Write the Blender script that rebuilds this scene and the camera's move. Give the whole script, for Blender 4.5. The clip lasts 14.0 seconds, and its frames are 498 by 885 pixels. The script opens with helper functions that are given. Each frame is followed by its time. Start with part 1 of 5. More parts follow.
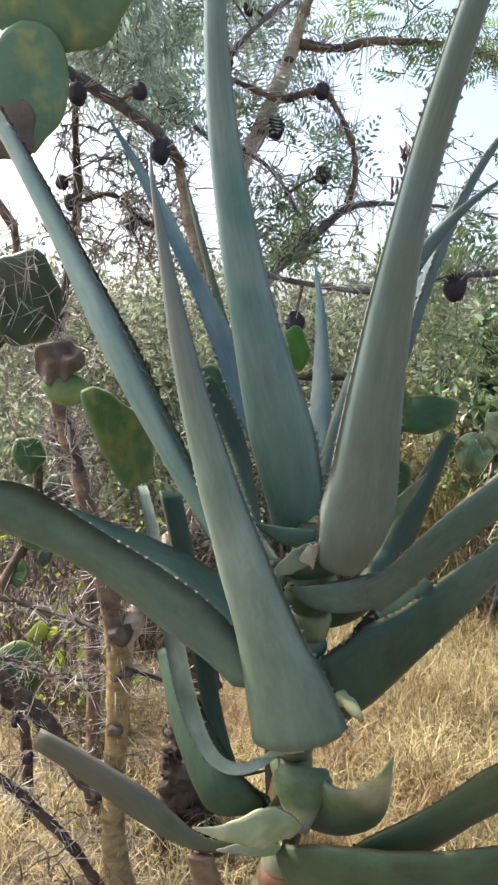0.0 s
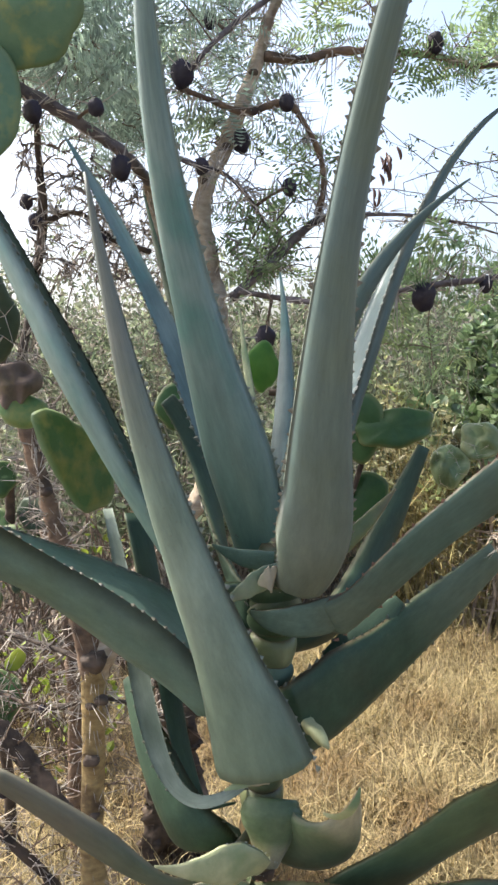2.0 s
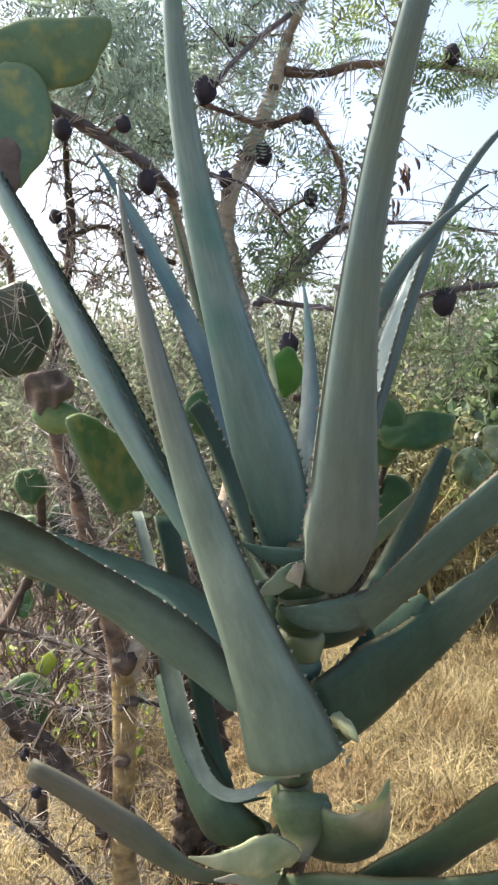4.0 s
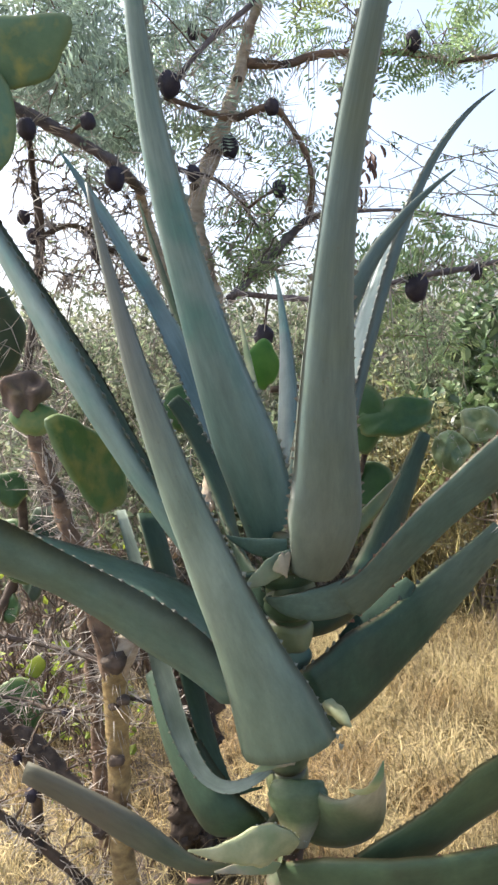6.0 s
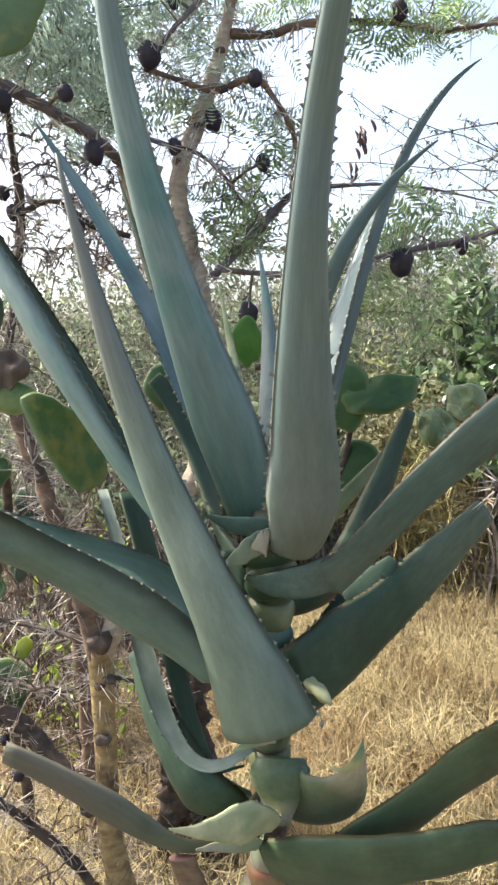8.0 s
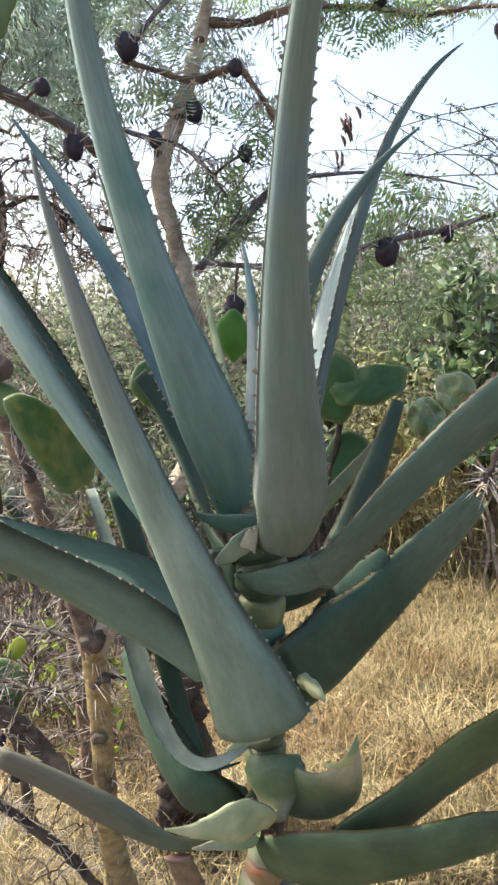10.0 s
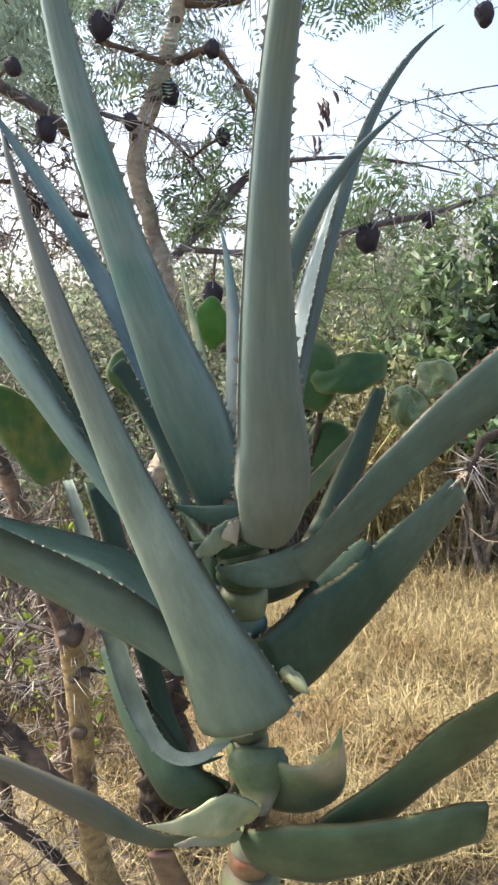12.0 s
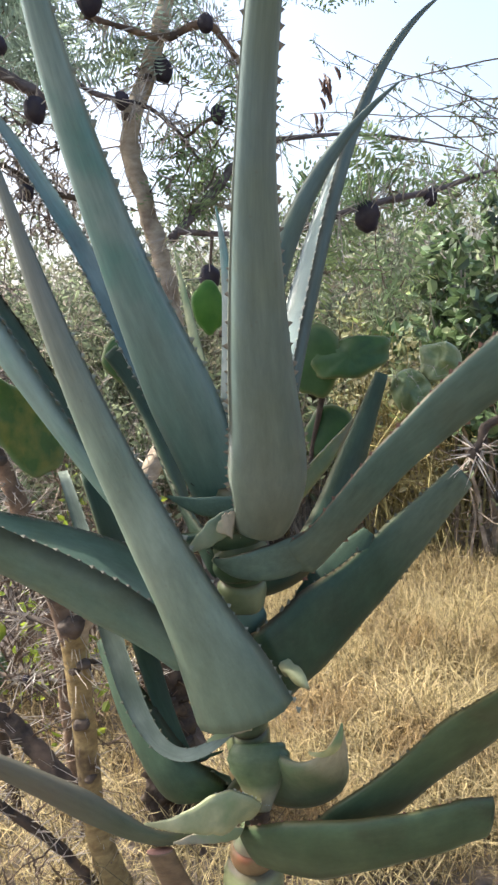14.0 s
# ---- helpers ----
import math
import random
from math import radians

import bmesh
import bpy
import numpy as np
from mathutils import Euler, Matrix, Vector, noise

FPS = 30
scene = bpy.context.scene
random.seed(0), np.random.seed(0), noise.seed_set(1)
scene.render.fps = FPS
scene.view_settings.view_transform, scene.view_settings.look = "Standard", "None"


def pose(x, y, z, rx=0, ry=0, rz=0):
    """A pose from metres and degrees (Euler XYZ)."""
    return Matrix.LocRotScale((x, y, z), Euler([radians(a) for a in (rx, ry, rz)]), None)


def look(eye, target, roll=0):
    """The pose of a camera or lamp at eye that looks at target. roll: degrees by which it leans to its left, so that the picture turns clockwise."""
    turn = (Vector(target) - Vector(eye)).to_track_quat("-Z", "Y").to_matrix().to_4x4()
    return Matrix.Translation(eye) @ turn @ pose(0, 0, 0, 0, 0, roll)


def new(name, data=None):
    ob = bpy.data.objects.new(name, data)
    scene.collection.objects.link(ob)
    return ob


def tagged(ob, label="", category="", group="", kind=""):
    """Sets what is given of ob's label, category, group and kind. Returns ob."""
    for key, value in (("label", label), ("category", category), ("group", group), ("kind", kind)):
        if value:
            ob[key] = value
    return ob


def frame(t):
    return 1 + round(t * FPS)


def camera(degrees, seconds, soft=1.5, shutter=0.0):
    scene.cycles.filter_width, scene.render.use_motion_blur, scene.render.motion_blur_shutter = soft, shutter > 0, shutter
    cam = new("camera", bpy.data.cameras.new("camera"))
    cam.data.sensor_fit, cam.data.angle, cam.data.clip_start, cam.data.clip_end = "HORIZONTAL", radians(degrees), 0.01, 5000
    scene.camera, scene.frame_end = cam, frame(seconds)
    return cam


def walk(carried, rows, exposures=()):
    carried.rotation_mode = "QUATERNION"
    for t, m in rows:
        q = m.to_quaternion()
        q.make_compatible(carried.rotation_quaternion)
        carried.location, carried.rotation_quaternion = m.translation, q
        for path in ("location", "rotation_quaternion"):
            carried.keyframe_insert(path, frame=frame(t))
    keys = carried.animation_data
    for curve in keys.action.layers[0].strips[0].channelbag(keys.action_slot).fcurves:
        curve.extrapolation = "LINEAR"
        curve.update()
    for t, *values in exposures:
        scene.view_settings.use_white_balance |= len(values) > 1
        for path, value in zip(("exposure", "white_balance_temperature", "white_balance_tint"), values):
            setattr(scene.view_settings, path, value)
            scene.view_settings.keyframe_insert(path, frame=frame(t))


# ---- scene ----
cam = camera(36.0, 14.0, soft=2.6)
PATH = [
    (0, (0.026, 0.187, 1.306), (-0.189, 2.159, 1.05), -0.8),
    (0.5, (0.061, 0.176, 1.324), (-0.176, 2.147, 1.08), -1.8),
    (1, (0.042, 0.187, 1.306), (-0.113, 2.169, 1.086), -1.2),
    (1.5, (0.087, 0.196, 1.313), (-0.146, 2.17, 1.09), -2.4),
    (2, (0.09, 0.23, 1.305), (-0.138, 2.205, 1.089), -2.3),
    (2.5, (0.108, 0.261, 1.312), (-0.153, 2.234, 1.114), -2.2),
    (3, (0.085, 0.22, 1.3), (-0.193, 2.192, 1.12), -2.2),
    (5.5, (0.083, 0.188, 1.289), (-0.161, 2.164, 1.099), -5.1),
    (6, (0.081, 0.192, 1.29), (-0.144, 2.169, 1.091), -5.5),
    (6.5, (0.078, 0.193, 1.299), (-0.145, 2.169, 1.089), -5.7),
    (7, (0.055, 0.21, 1.296), (-0.14, 2.186, 1.06), -5.6),
    (7.5, (0.043, 0.219, 1.286), (-0.127, 2.196, 1.037), -5.5),
    (8, (0.103, 0.208, 1.282), (-0.117, 2.18, 1.032), -5.8),
    (10.5, (0.122, 0.224, 1.292), (-0.083, 2.193, 1.006), -7.5),
    (11, (0.135, 0.225, 1.295), (-0.066, 2.194, 1.004), -7.8),
    (11.5, (0.13, 0.228, 1.291), (-0.055, 2.198, 1.0), -8.0),
    (12, (0.108, 0.242, 1.288), (-0.047, 2.211, 0.973), -7.3),
    (12.5, (0.1, 0.25, 1.279), (-0.062, 2.214, 0.941), -7.2),
    (13, (0.1, 0.238, 1.268), (-0.06, 2.203, 0.931), -7.2),
    (13.5, (0.126, 0.245, 1.267), (-0.049, 2.209, 0.928), -7.9),
    (14, (0.125, 0.277, 1.287), (-0.06, 2.237, 0.933), -8.2),
]
walk(cam, [(t, look(eye, target, roll)) for t, eye, target, roll in PATH],
     [(0, 1.11), (0.5, 1.05), (1, 1.06), (3, 1.05), (5.5, 1.14), (6.5, 1.15), (8, 1.22), (11, 1.13), (12, 1.18), (13, 1.26), (14, 1.13)])

# ---- light ----
SUN_ELEVATION, SUN_AZIMUTH = 50.0, -70.0  # degrees; azimuth from straight ahead (+y), to the right
world = bpy.data.worlds.new("sky")
scene.world = world
world.use_nodes = True
_nt = world.node_tree
_sky = _nt.nodes.new("ShaderNodeTexSky")
_sky.sky_type = "NISHITA"
_sky.sun_disc = False
_sky.sun_elevation = radians(SUN_ELEVATION)
_sky.sun_rotation = radians(SUN_AZIMUTH)
_sky.dust_density = 5.0
_sky.air_density = 0.8
_sky.ozone_density = 1.0
_nt.links.new(_sky.outputs["Color"], _nt.nodes["Background"].inputs["Color"])
_nt.nodes["Background"].inputs["Strength"].default_value = 0.21
_lamp = bpy.data.lights.new("sun", "SUN")
_lamp.energy = 3.7
_lamp.angle = radians(0.6)
_lamp.color = (1.0, 0.955, 0.88)
_sun = new("sun", _lamp)
_e, _a = radians(SUN_ELEVATION), radians(SUN_AZIMUTH)
_dir = Vector((math.sin(_a) * math.cos(_e), math.cos(_a) * math.cos(_e), math.sin(_e)))
_sun.matrix_world = look(_dir * 30, (0, 0, 0))


# ---- materials ----
def material(name, dark, light, scale=20.0, rough=0.6, bump=0.2, bump_scale=None, stretch=(1, 1, 1), third=None, third_scale=3.0,
             third_at=0.62, translucent=0.0, edge=None, spec=0.35, island=0.0, random_object=0.0, tip=None, streak=0.0, foot=None):
    """Two colours mixed by fine noise, a third laid over in broad patches; edge: a colour for the margins (attribute)."""
    m = bpy.data.materials.new(name)
    m.use_nodes = True
    nt = m.node_tree
    n, l = nt.nodes, nt.links
    bsdf = n["Principled BSDF"]
    tc = n.new("ShaderNodeTexCoord")
    mp = n.new("ShaderNodeMapping")
    mp.inputs["Scale"].default_value = stretch
    l.new(tc.outputs["Object"], mp.inputs["Vector"])
    fine = n.new("ShaderNodeTexNoise")
    fine.inputs["Scale"].default_value = scale
    fine.inputs["Detail"].default_value = 6
    fine.inputs["Roughness"].default_value = 0.65
    l.new(mp.outputs["Vector"], fine.inputs["Vector"])
    ramp = n.new("ShaderNodeValToRGB")
    ramp.color_ramp.elements[0].position, ramp.color_ramp.elements[1].position = 0.33, 0.68
    ramp.color_ramp.elements[0].color, ramp.color_ramp.elements[1].color = (*dark, 1), (*light, 1)
    l.new(fine.outputs["Fac"], ramp.inputs["Fac"])
    col = ramp.outputs["Color"]

    def over(col, fac, colour):
        mx = n.new("ShaderNodeMix")
        mx.data_type = "RGBA"
        l.new(fac, mx.inputs["Factor"])
        l.new(col, mx.inputs["A"])
        mx.inputs["B"].default_value = (*colour, 1)
        return mx.outputs["Result"]

    if third:
        broad = n.new("ShaderNodeTexNoise")
        broad.inputs["Scale"].default_value = third_scale
        broad.inputs["Detail"].default_value = 4
        l.new(tc.outputs["Object"], broad.inputs["Vector"])
        r2 = n.new("ShaderNodeValToRGB")
        r2.color_ramp.elements[0].position, r2.color_ramp.elements[1].position = third_at - 0.09, third_at + 0.09
        l.new(broad.outputs["Fac"], r2.inputs["Fac"])
        col = over(col, r2.outputs["Color"], third)
    if edge:
        at = n.new("ShaderNodeAttribute")
        at.attribute_name = "edge"
        col = over(col, at.outputs["Fac"], edge)
    if tip:
        at = n.new("ShaderNodeAttribute")
        at.attribute_name = "along"
        r3 = n.new("ShaderNodeValToRGB")
        r3.color_ramp.elements[0].position, r3.color_ramp.elements[1].position = 0.75, 1.0
        r3.color_ramp.elements[1].color = (0.7, 0.7, 0.7, 1)
        l.new(at.outputs["Fac"], r3.inputs["Fac"])
        col = over(col, r3.outputs["Color"], tip)
    if foot:
        at = n.new("ShaderNodeAttribute")
        at.attribute_name = "along"
        r4 = n.new("ShaderNodeValToRGB")
        r4.color_ramp.elements[0].position, r4.color_ramp.elements[1].position = 0.08, 0.50
        r4.color_ramp.elements[0].color, r4.color_ramp.elements[1].color = (0.8, 0.8, 0.8, 1), (0, 0, 0, 1)
        l.new(at.outputs["Fac"], r4.inputs["Fac"])
        col = over(col, r4.outputs["Color"], foot)
    if streak:
        a1, a2 = n.new("ShaderNodeAttribute"), n.new("ShaderNodeAttribute")
        a1.attribute_name, a2.attribute_name = "along", "cross"
        cb = n.new("ShaderNodeCombineXYZ")
        for src, socket, k in ((a2, "X", 1.1), (a1, "Y", 2.6)):
            mu = n.new("ShaderNodeMath")
            mu.operation = "MULTIPLY"
            mu.inputs[1].default_value = k
            l.new(src.outputs["Fac"], mu.inputs[0])
            l.new(mu.outputs[0], cb.inputs[socket])
        oi = n.new("ShaderNodeObjectInfo")
        l.new(oi.outputs["Random"], cb.inputs["Z"])
        for size, lo, hi, amount in ((2.2, 0.35, 0.7, streak), (7.0, 0.3, 0.72, streak * 0.8)):
            ns = n.new("ShaderNodeTexNoise")
            ns.inputs["Scale"].default_value = size
            ns.inputs["Detail"].default_value = 7
            ns.inputs["Roughness"].default_value = 0.7
            l.new(cb.outputs["Vector"], ns.inputs["Vector"])
            mr = n.new("ShaderNodeMapRange")
            mr.inputs["From Min"].default_value, mr.inputs["From Max"].default_value = lo, hi
            mr.inputs["To Min"].default_value, mr.inputs["To Max"].default_value = 1 - amount, 1 + amount
            l.new(ns.outputs["Fac"], mr.inputs["Value"])
            hs = n.new("ShaderNodeHueSaturation")
            l.new(mr.outputs["Result"], hs.inputs["Value"])
            l.new(col, hs.inputs["Color"])
            col = hs.outputs["Color"]
        dots = n.new("ShaderNodeTexVoronoi")
        dots.inputs["Scale"].default_value = 55
        l.new(tc.outputs["Object"], dots.inputs["Vector"])
        dr = n.new("ShaderNodeValToRGB")
        dr.color_ramp.elements[0].position, dr.color_ramp.elements[1].position = 0.05, 0.12
        dr.color_ramp.elements[0].color, dr.color_ramp.elements[1].color = (0.22, 0.22, 0.22, 1), (0, 0, 0, 1)
        l.new(dots.outputs["Distance"], dr.inputs["Fac"])
        col = over(col, dr.outputs["Color"], (0.11, 0.10, 0.07))
    if island or random_object:
        if island:
            src = n.new("ShaderNodeNewGeometry").outputs["Random Per Island"]
        else:
            src = n.new("ShaderNodeObjectInfo").outputs["Random"]
        amount = island or random_object
        mr = n.new("ShaderNodeMapRange")
        mr.inputs["To Min"].default_value, mr.inputs["To Max"].default_value = 1 - amount, 1 + amount
        l.new(src, mr.inputs["Value"])
        hsv = n.new("ShaderNodeHueSaturation")
        l.new(mr.outputs["Result"], hsv.inputs["Value"])
        l.new(col, hsv.inputs["Color"])
        col = hsv.outputs["Color"]
    l.new(col, bsdf.inputs["Base Color"])
    rr = n.new("ShaderNodeMapRange")
    rr.inputs["To Min"].default_value, rr.inputs["To Max"].default_value = max(rough - 0.12, 0.05), min(rough + 0.12, 1)
    l.new(fine.outputs["Fac"], rr.inputs["Value"])
    l.new(rr.outputs["Result"], bsdf.inputs["Roughness"])
    bsdf.inputs["Specular IOR Level"].default_value = spec
    if bump:
        bn = n.new("ShaderNodeTexNoise")
        bn.inputs["Scale"].default_value = bump_scale or scale * 2.5
        bn.inputs["Detail"].default_value = 5
        l.new(mp.outputs["Vector"], bn.inputs["Vector"])
        bp = n.new("ShaderNodeBump")
        bp.inputs["Strength"].default_value = bump
        bp.inputs["Distance"].default_value = 0.004
        l.new(bn.outputs["Fac"], bp.inputs["Height"])
        l.new(bp.outputs["Normal"], bsdf.inputs["Normal"])
    if translucent:
        tr = n.new("ShaderNodeBsdfTranslucent")
        l.new(col, tr.inputs["Color"])
        ms = n.new("ShaderNodeMixShader")
        ms.inputs["Fac"].default_value = translucent
        l.new(bsdf.outputs["BSDF"], ms.inputs[1])
        l.new(tr.outputs["BSDF"], ms.inputs[2])
        l.new(ms.outputs["Shader"], n["Material Output"].inputs["Surface"])
    return m


ALOE_BLUE = material("aloe_blue", (0.122, 0.192, 0.171), (0.192, 0.270, 0.240), 14, 0.42, 0.10, 60, (1, 1, 0.25), (0.077, 0.184, 0.159), 7, 0.60, edge=(0.194, 0.237, 0.190), spec=0.35, streak=0.15, foot=(0.096, 0.176, 0.136))
ALOE_SLATE = material("aloe_slate", (0.076, 0.122, 0.116), (0.118, 0.168, 0.158), 14, 0.42, 0.10, 60, (1, 1, 0.25), (0.077, 0.184, 0.159), 7, 0.60, edge=(0.194, 0.237, 0.190), spec=0.2, streak=0.15)
ALOE_GREY = material("aloe_grey", (0.090, 0.142, 0.132), (0.136, 0.196, 0.182), 14, 0.42, 0.10, 60, (1, 1, 0.25), (0.127, 0.175, 0.134), 6, 0.58, edge=(0.166, 0.175, 0.134), spec=0.35, streak=0.15, foot=(0.130, 0.150, 0.105))
ALOE_TIPPED = material("aloe_tipped", (0.152, 0.208, 0.156), (0.216, 0.280, 0.214), 14, 0.42, 0.10, 60, (1, 1, 0.25), (0.142, 0.197, 0.144), 6, 0.58, edge=(0.182, 0.197, 0.144), spec=0.30, tip=(0.145, 0.148, 0.135), streak=0.15, foot=(0.102, 0.145, 0.092))
ALOE_GREEN = material("aloe_green", (0.050, 0.082, 0.042), (0.078, 0.115, 0.058), 14, 0.40, 0.10, 60, (1, 1, 0.3), (0.056, 0.069, 0.037), 7, 0.60, edge=(0.089, 0.076, 0.033), spec=0.2, streak=0.15)
# Dark aloe green; also holds the painted shade of hollows and low leaves.
ALOE_DARK_SHADED = material("aloe_dark_shaded", (0.030, 0.056, 0.037), (0.051, 0.086, 0.053), 14, 0.55, 0.10, 60, (1, 1, 0.3), (0.043, 0.059, 0.031), 7, 0.6, edge=(0.076, 0.079, 0.041), spec=0.2, streak=0.15)
# Paler than the other aloe greens: sunlight on a hollow face, put into colour.
ALOE_INNER_SUN = material("aloe_inner_sun", (0.128, 0.192, 0.180), (0.200, 0.268, 0.252), 18, 0.38, 0.10, 60, (1, 1, 0.3), (0.161, 0.205, 0.174), 8, 0.6, edge=(0.217, 0.236, 0.187), spec=0.5, streak=0.06)
ALOE_OLIVE = material("aloe_olive", (0.10, 0.13, 0.05), (0.17, 0.19, 0.08), 14, 0.45, 0.1, 60, (1, 1, 0.3), (0.16, 0.12, 0.07), 7, 0.58, edge=(0.18, 0.13, 0.07), spec=0.3, streak=0.08)
ALOE_YELLOW = material("aloe_yellow", (0.22, 0.27, 0.11), (0.42, 0.42, 0.22), 22, 0.45, 0.12, 60, (1, 1, 1), (0.10, 0.20, 0.11), 9, 0.58, edge=(0.35, 0.20, 0.10))
TOOTH_DARK = material("tooth_grey", (0.055, 0.070, 0.050), (0.12, 0.12, 0.08), 40, 0.5, 0)
TOOTH_GREY = material("tooth_light", (0.15, 0.19, 0.16), (0.26, 0.28, 0.23), 40, 0.45, 0)
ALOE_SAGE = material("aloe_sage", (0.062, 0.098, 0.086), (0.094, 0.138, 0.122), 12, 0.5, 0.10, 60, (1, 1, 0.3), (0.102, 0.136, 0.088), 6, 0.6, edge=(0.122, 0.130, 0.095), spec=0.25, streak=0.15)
ALOE_SPREAD = material("aloe_spread", (0.090, 0.150, 0.112), (0.135, 0.205, 0.155), 12, 0.5, 0.10, 60, (1, 1, 0.3), (0.105, 0.150, 0.095), 6, 0.62, edge=(0.130, 0.150, 0.105), spec=0.25, streak=0.15)
ALOE_DULL = material("aloe_dull", (0.064, 0.108, 0.080), (0.094, 0.146, 0.110), 12, 0.5, 0.10, 60, (1, 1, 0.3), (0.088, 0.114, 0.076), 6, 0.6, edge=(0.140, 0.105, 0.070), spec=0.25, streak=0.15)
ALOE_CUP = material("aloe_cup", (0.070, 0.105, 0.052), (0.120, 0.160, 0.080), 20, 0.45, 0.12, 60, (1, 1, 0.6), (0.150, 0.165, 0.090), 11, 0.60, edge=(0.16, 0.17, 0.10), spec=0.3, streak=0.12, tip=(0.42, 0.38, 0.26))
# Lightened aloe green: sunlight inside the bent leaf, put into colour.
ALOE_BENT_SUN = material("aloe_bent_sun", (0.170, 0.208, 0.165), (0.250, 0.288, 0.235), 18, 0.5, 0.10, 60, (1, 1, 0.3), (0.110, 0.140, 0.105), 8, 0.58, edge=(0.17, 0.18, 0.14), spec=0.25, streak=0.12)
# Darker copy of the aloe green: one leaf's deep shade is in it.
ALOE_DEEP_SHADE = material("aloe_deep_shade", (0.033, 0.062, 0.036), (0.054, 0.088, 0.050), 14, 0.42, 0.10, 60, (1, 1, 0.3), (0.045, 0.060, 0.035), 7, 0.60, edge=(0.085, 0.065, 0.040), spec=0.15, streak=0.15, tip=(0.12, 0.15, 0.10))
ALOE_GREYED = material("aloe_greyed", (0.080, 0.104, 0.070), (0.118, 0.146, 0.100), 16, 0.6, 0.15, 60, (1, 1, 0.4), (0.140, 0.140, 0.100), 8, 0.6, edge=(0.17, 0.16, 0.11), spec=0.15, streak=0.10, tip=(0.110, 0.098, 0.074))
TORN = material("torn_flesh", (0.240, 0.272, 0.136), (0.400, 0.399, 0.224), 26, 0.55, 0.3, 60, (1, 1, 1), (0.160, 0.221, 0.104), 14, 0.56, edge=(0.33, 0.34, 0.20))
TORN_GREEN = material("torn_green", (0.128, 0.185, 0.113), (0.212, 0.275, 0.176), 26, 0.5, 0.3, 60, (1, 1, 1), (0.230, 0.228, 0.162), 16, 0.60, edge=(0.221, 0.237, 0.162))
TORN_TAN = material("torn_tan", (0.19, 0.18, 0.12), (0.31, 0.28, 0.20), 30, 0.6, 0.3, 60, (1, 1, 1), (0.20, 0.26, 0.14), 18, 0.50, edge=(0.28, 0.20, 0.15))
TOOTH_RED = material("tooth_red", (0.13, 0.065, 0.045), (0.25, 0.14, 0.10), 40, 0.45, 0)
TOOTH_TAN = material("tooth_tan", (0.150, 0.140, 0.110), (0.26, 0.240, 0.19), 40, 0.45, 0)
TOOTH_PALE = material("tooth_pale", (0.35, 0.38, 0.33), (0.50, 0.50, 0.42), 40, 0.45, 0)
ALOE_RUST = material("stem_rust", (0.15, 0.10, 0.05), (0.28, 0.20, 0.10), 30, 0.5, 0.2, 70, (1, 1, 1), (0.24, 0.10, 0.05), 16, 0.60, edge=(0.06, 0.045, 0.025))
SHEATH = material("sheath_green", (0.080, 0.100, 0.046), (0.145, 0.165, 0.078), 30, 0.42, 0.15, 70, (1, 1, 1), (0.185, 0.205, 0.105), 14, 0.55, edge=(0.10, 0.085, 0.045))
STEM = material("stem_brown", (0.10, 0.07, 0.04), (0.20, 0.14, 0.08), 30, 0.7, 0.5, 60, (1, 1, 2.5), (0.07, 0.05, 0.03), 9)
CUT_END = material("cut_end", (0.22, 0.10, 0.075), (0.34, 0.20, 0.15), 45, 0.8, 0.5, 90)
BARK = material("bark_tan", (0.199, 0.133, 0.057), (0.399, 0.297, 0.132), 28, 0.8, 0.8, 60, (1, 1, 2.2), (0.070, 0.047, 0.029), 13, 0.60)
BARK_RED = material("bark_red", (0.13, 0.085, 0.055), (0.26, 0.18, 0.12), 28, 0.8, 0.8, 60, (1, 1, 2.2), (0.06, 0.045, 0.035), 14, 0.58)
BARK_PALE = material("bark_pale", (0.28, 0.22, 0.15), (0.52, 0.44, 0.33), 30, 0.8, 0.8, 60, (1, 1, 2.0), (0.16, 0.11, 0.075), 17, 0.60)
BARK_GREY = material("bark_grey", (0.080, 0.066, 0.066), (0.195, 0.165, 0.160), 30, 0.85, 0.8, 60, (1, 1, 1.5), (0.06, 0.045, 0.04), 15, 0.6)
BARK_DARK = material("bark_dark", (0.035, 0.027, 0.022), (0.10, 0.075, 0.055), 30, 0.85, 0.9, 60, (1, 1, 1.5), (0.14, 0.10, 0.07), 11, 0.62)
TWIG = material("twig_dark", (0.070, 0.049, 0.035), (0.182, 0.126, 0.084), 30, 0.8, 0.3, None, (1, 1, 1), island=0.3)
TWIG_GREY = material("twig_grey", (0.093, 0.076, 0.066), (0.221, 0.187, 0.162), 30, 0.85, 0.3, None, (1, 1, 1), island=0.4)
TWIG_DRY = material("twig_dry", (0.170, 0.140, 0.112), (0.390, 0.335, 0.265), 12, 0.85, 0.0, None, (1, 1, 1), island=0.5)
TWIG_WHITE = material("twig_white", (0.264, 0.228, 0.192), (0.504, 0.444, 0.372), 25, 0.85, 0.4, None, (1, 1, 1), island=0.3)
TWIG_PALE = material("twig_pale", (0.170, 0.128, 0.090), (0.400, 0.330, 0.250), 25, 0.85, 0.4, None, (1, 1, 1), (0.110, 0.080, 0.055), 9, 0.56, island=0.3)
THORN = material("thorn_white", (0.290, 0.252, 0.205), (0.500, 0.452, 0.385), 30, 0.5, 0, None, (1, 1, 1), island=0.25)
GALL = material("gall_black", (0.012, 0.010, 0.018), (0.034, 0.027, 0.042), 40, 0.7, 0.6, 70, (1, 1, 1), (0.05, 0.04, 0.035), 18, 0.64)
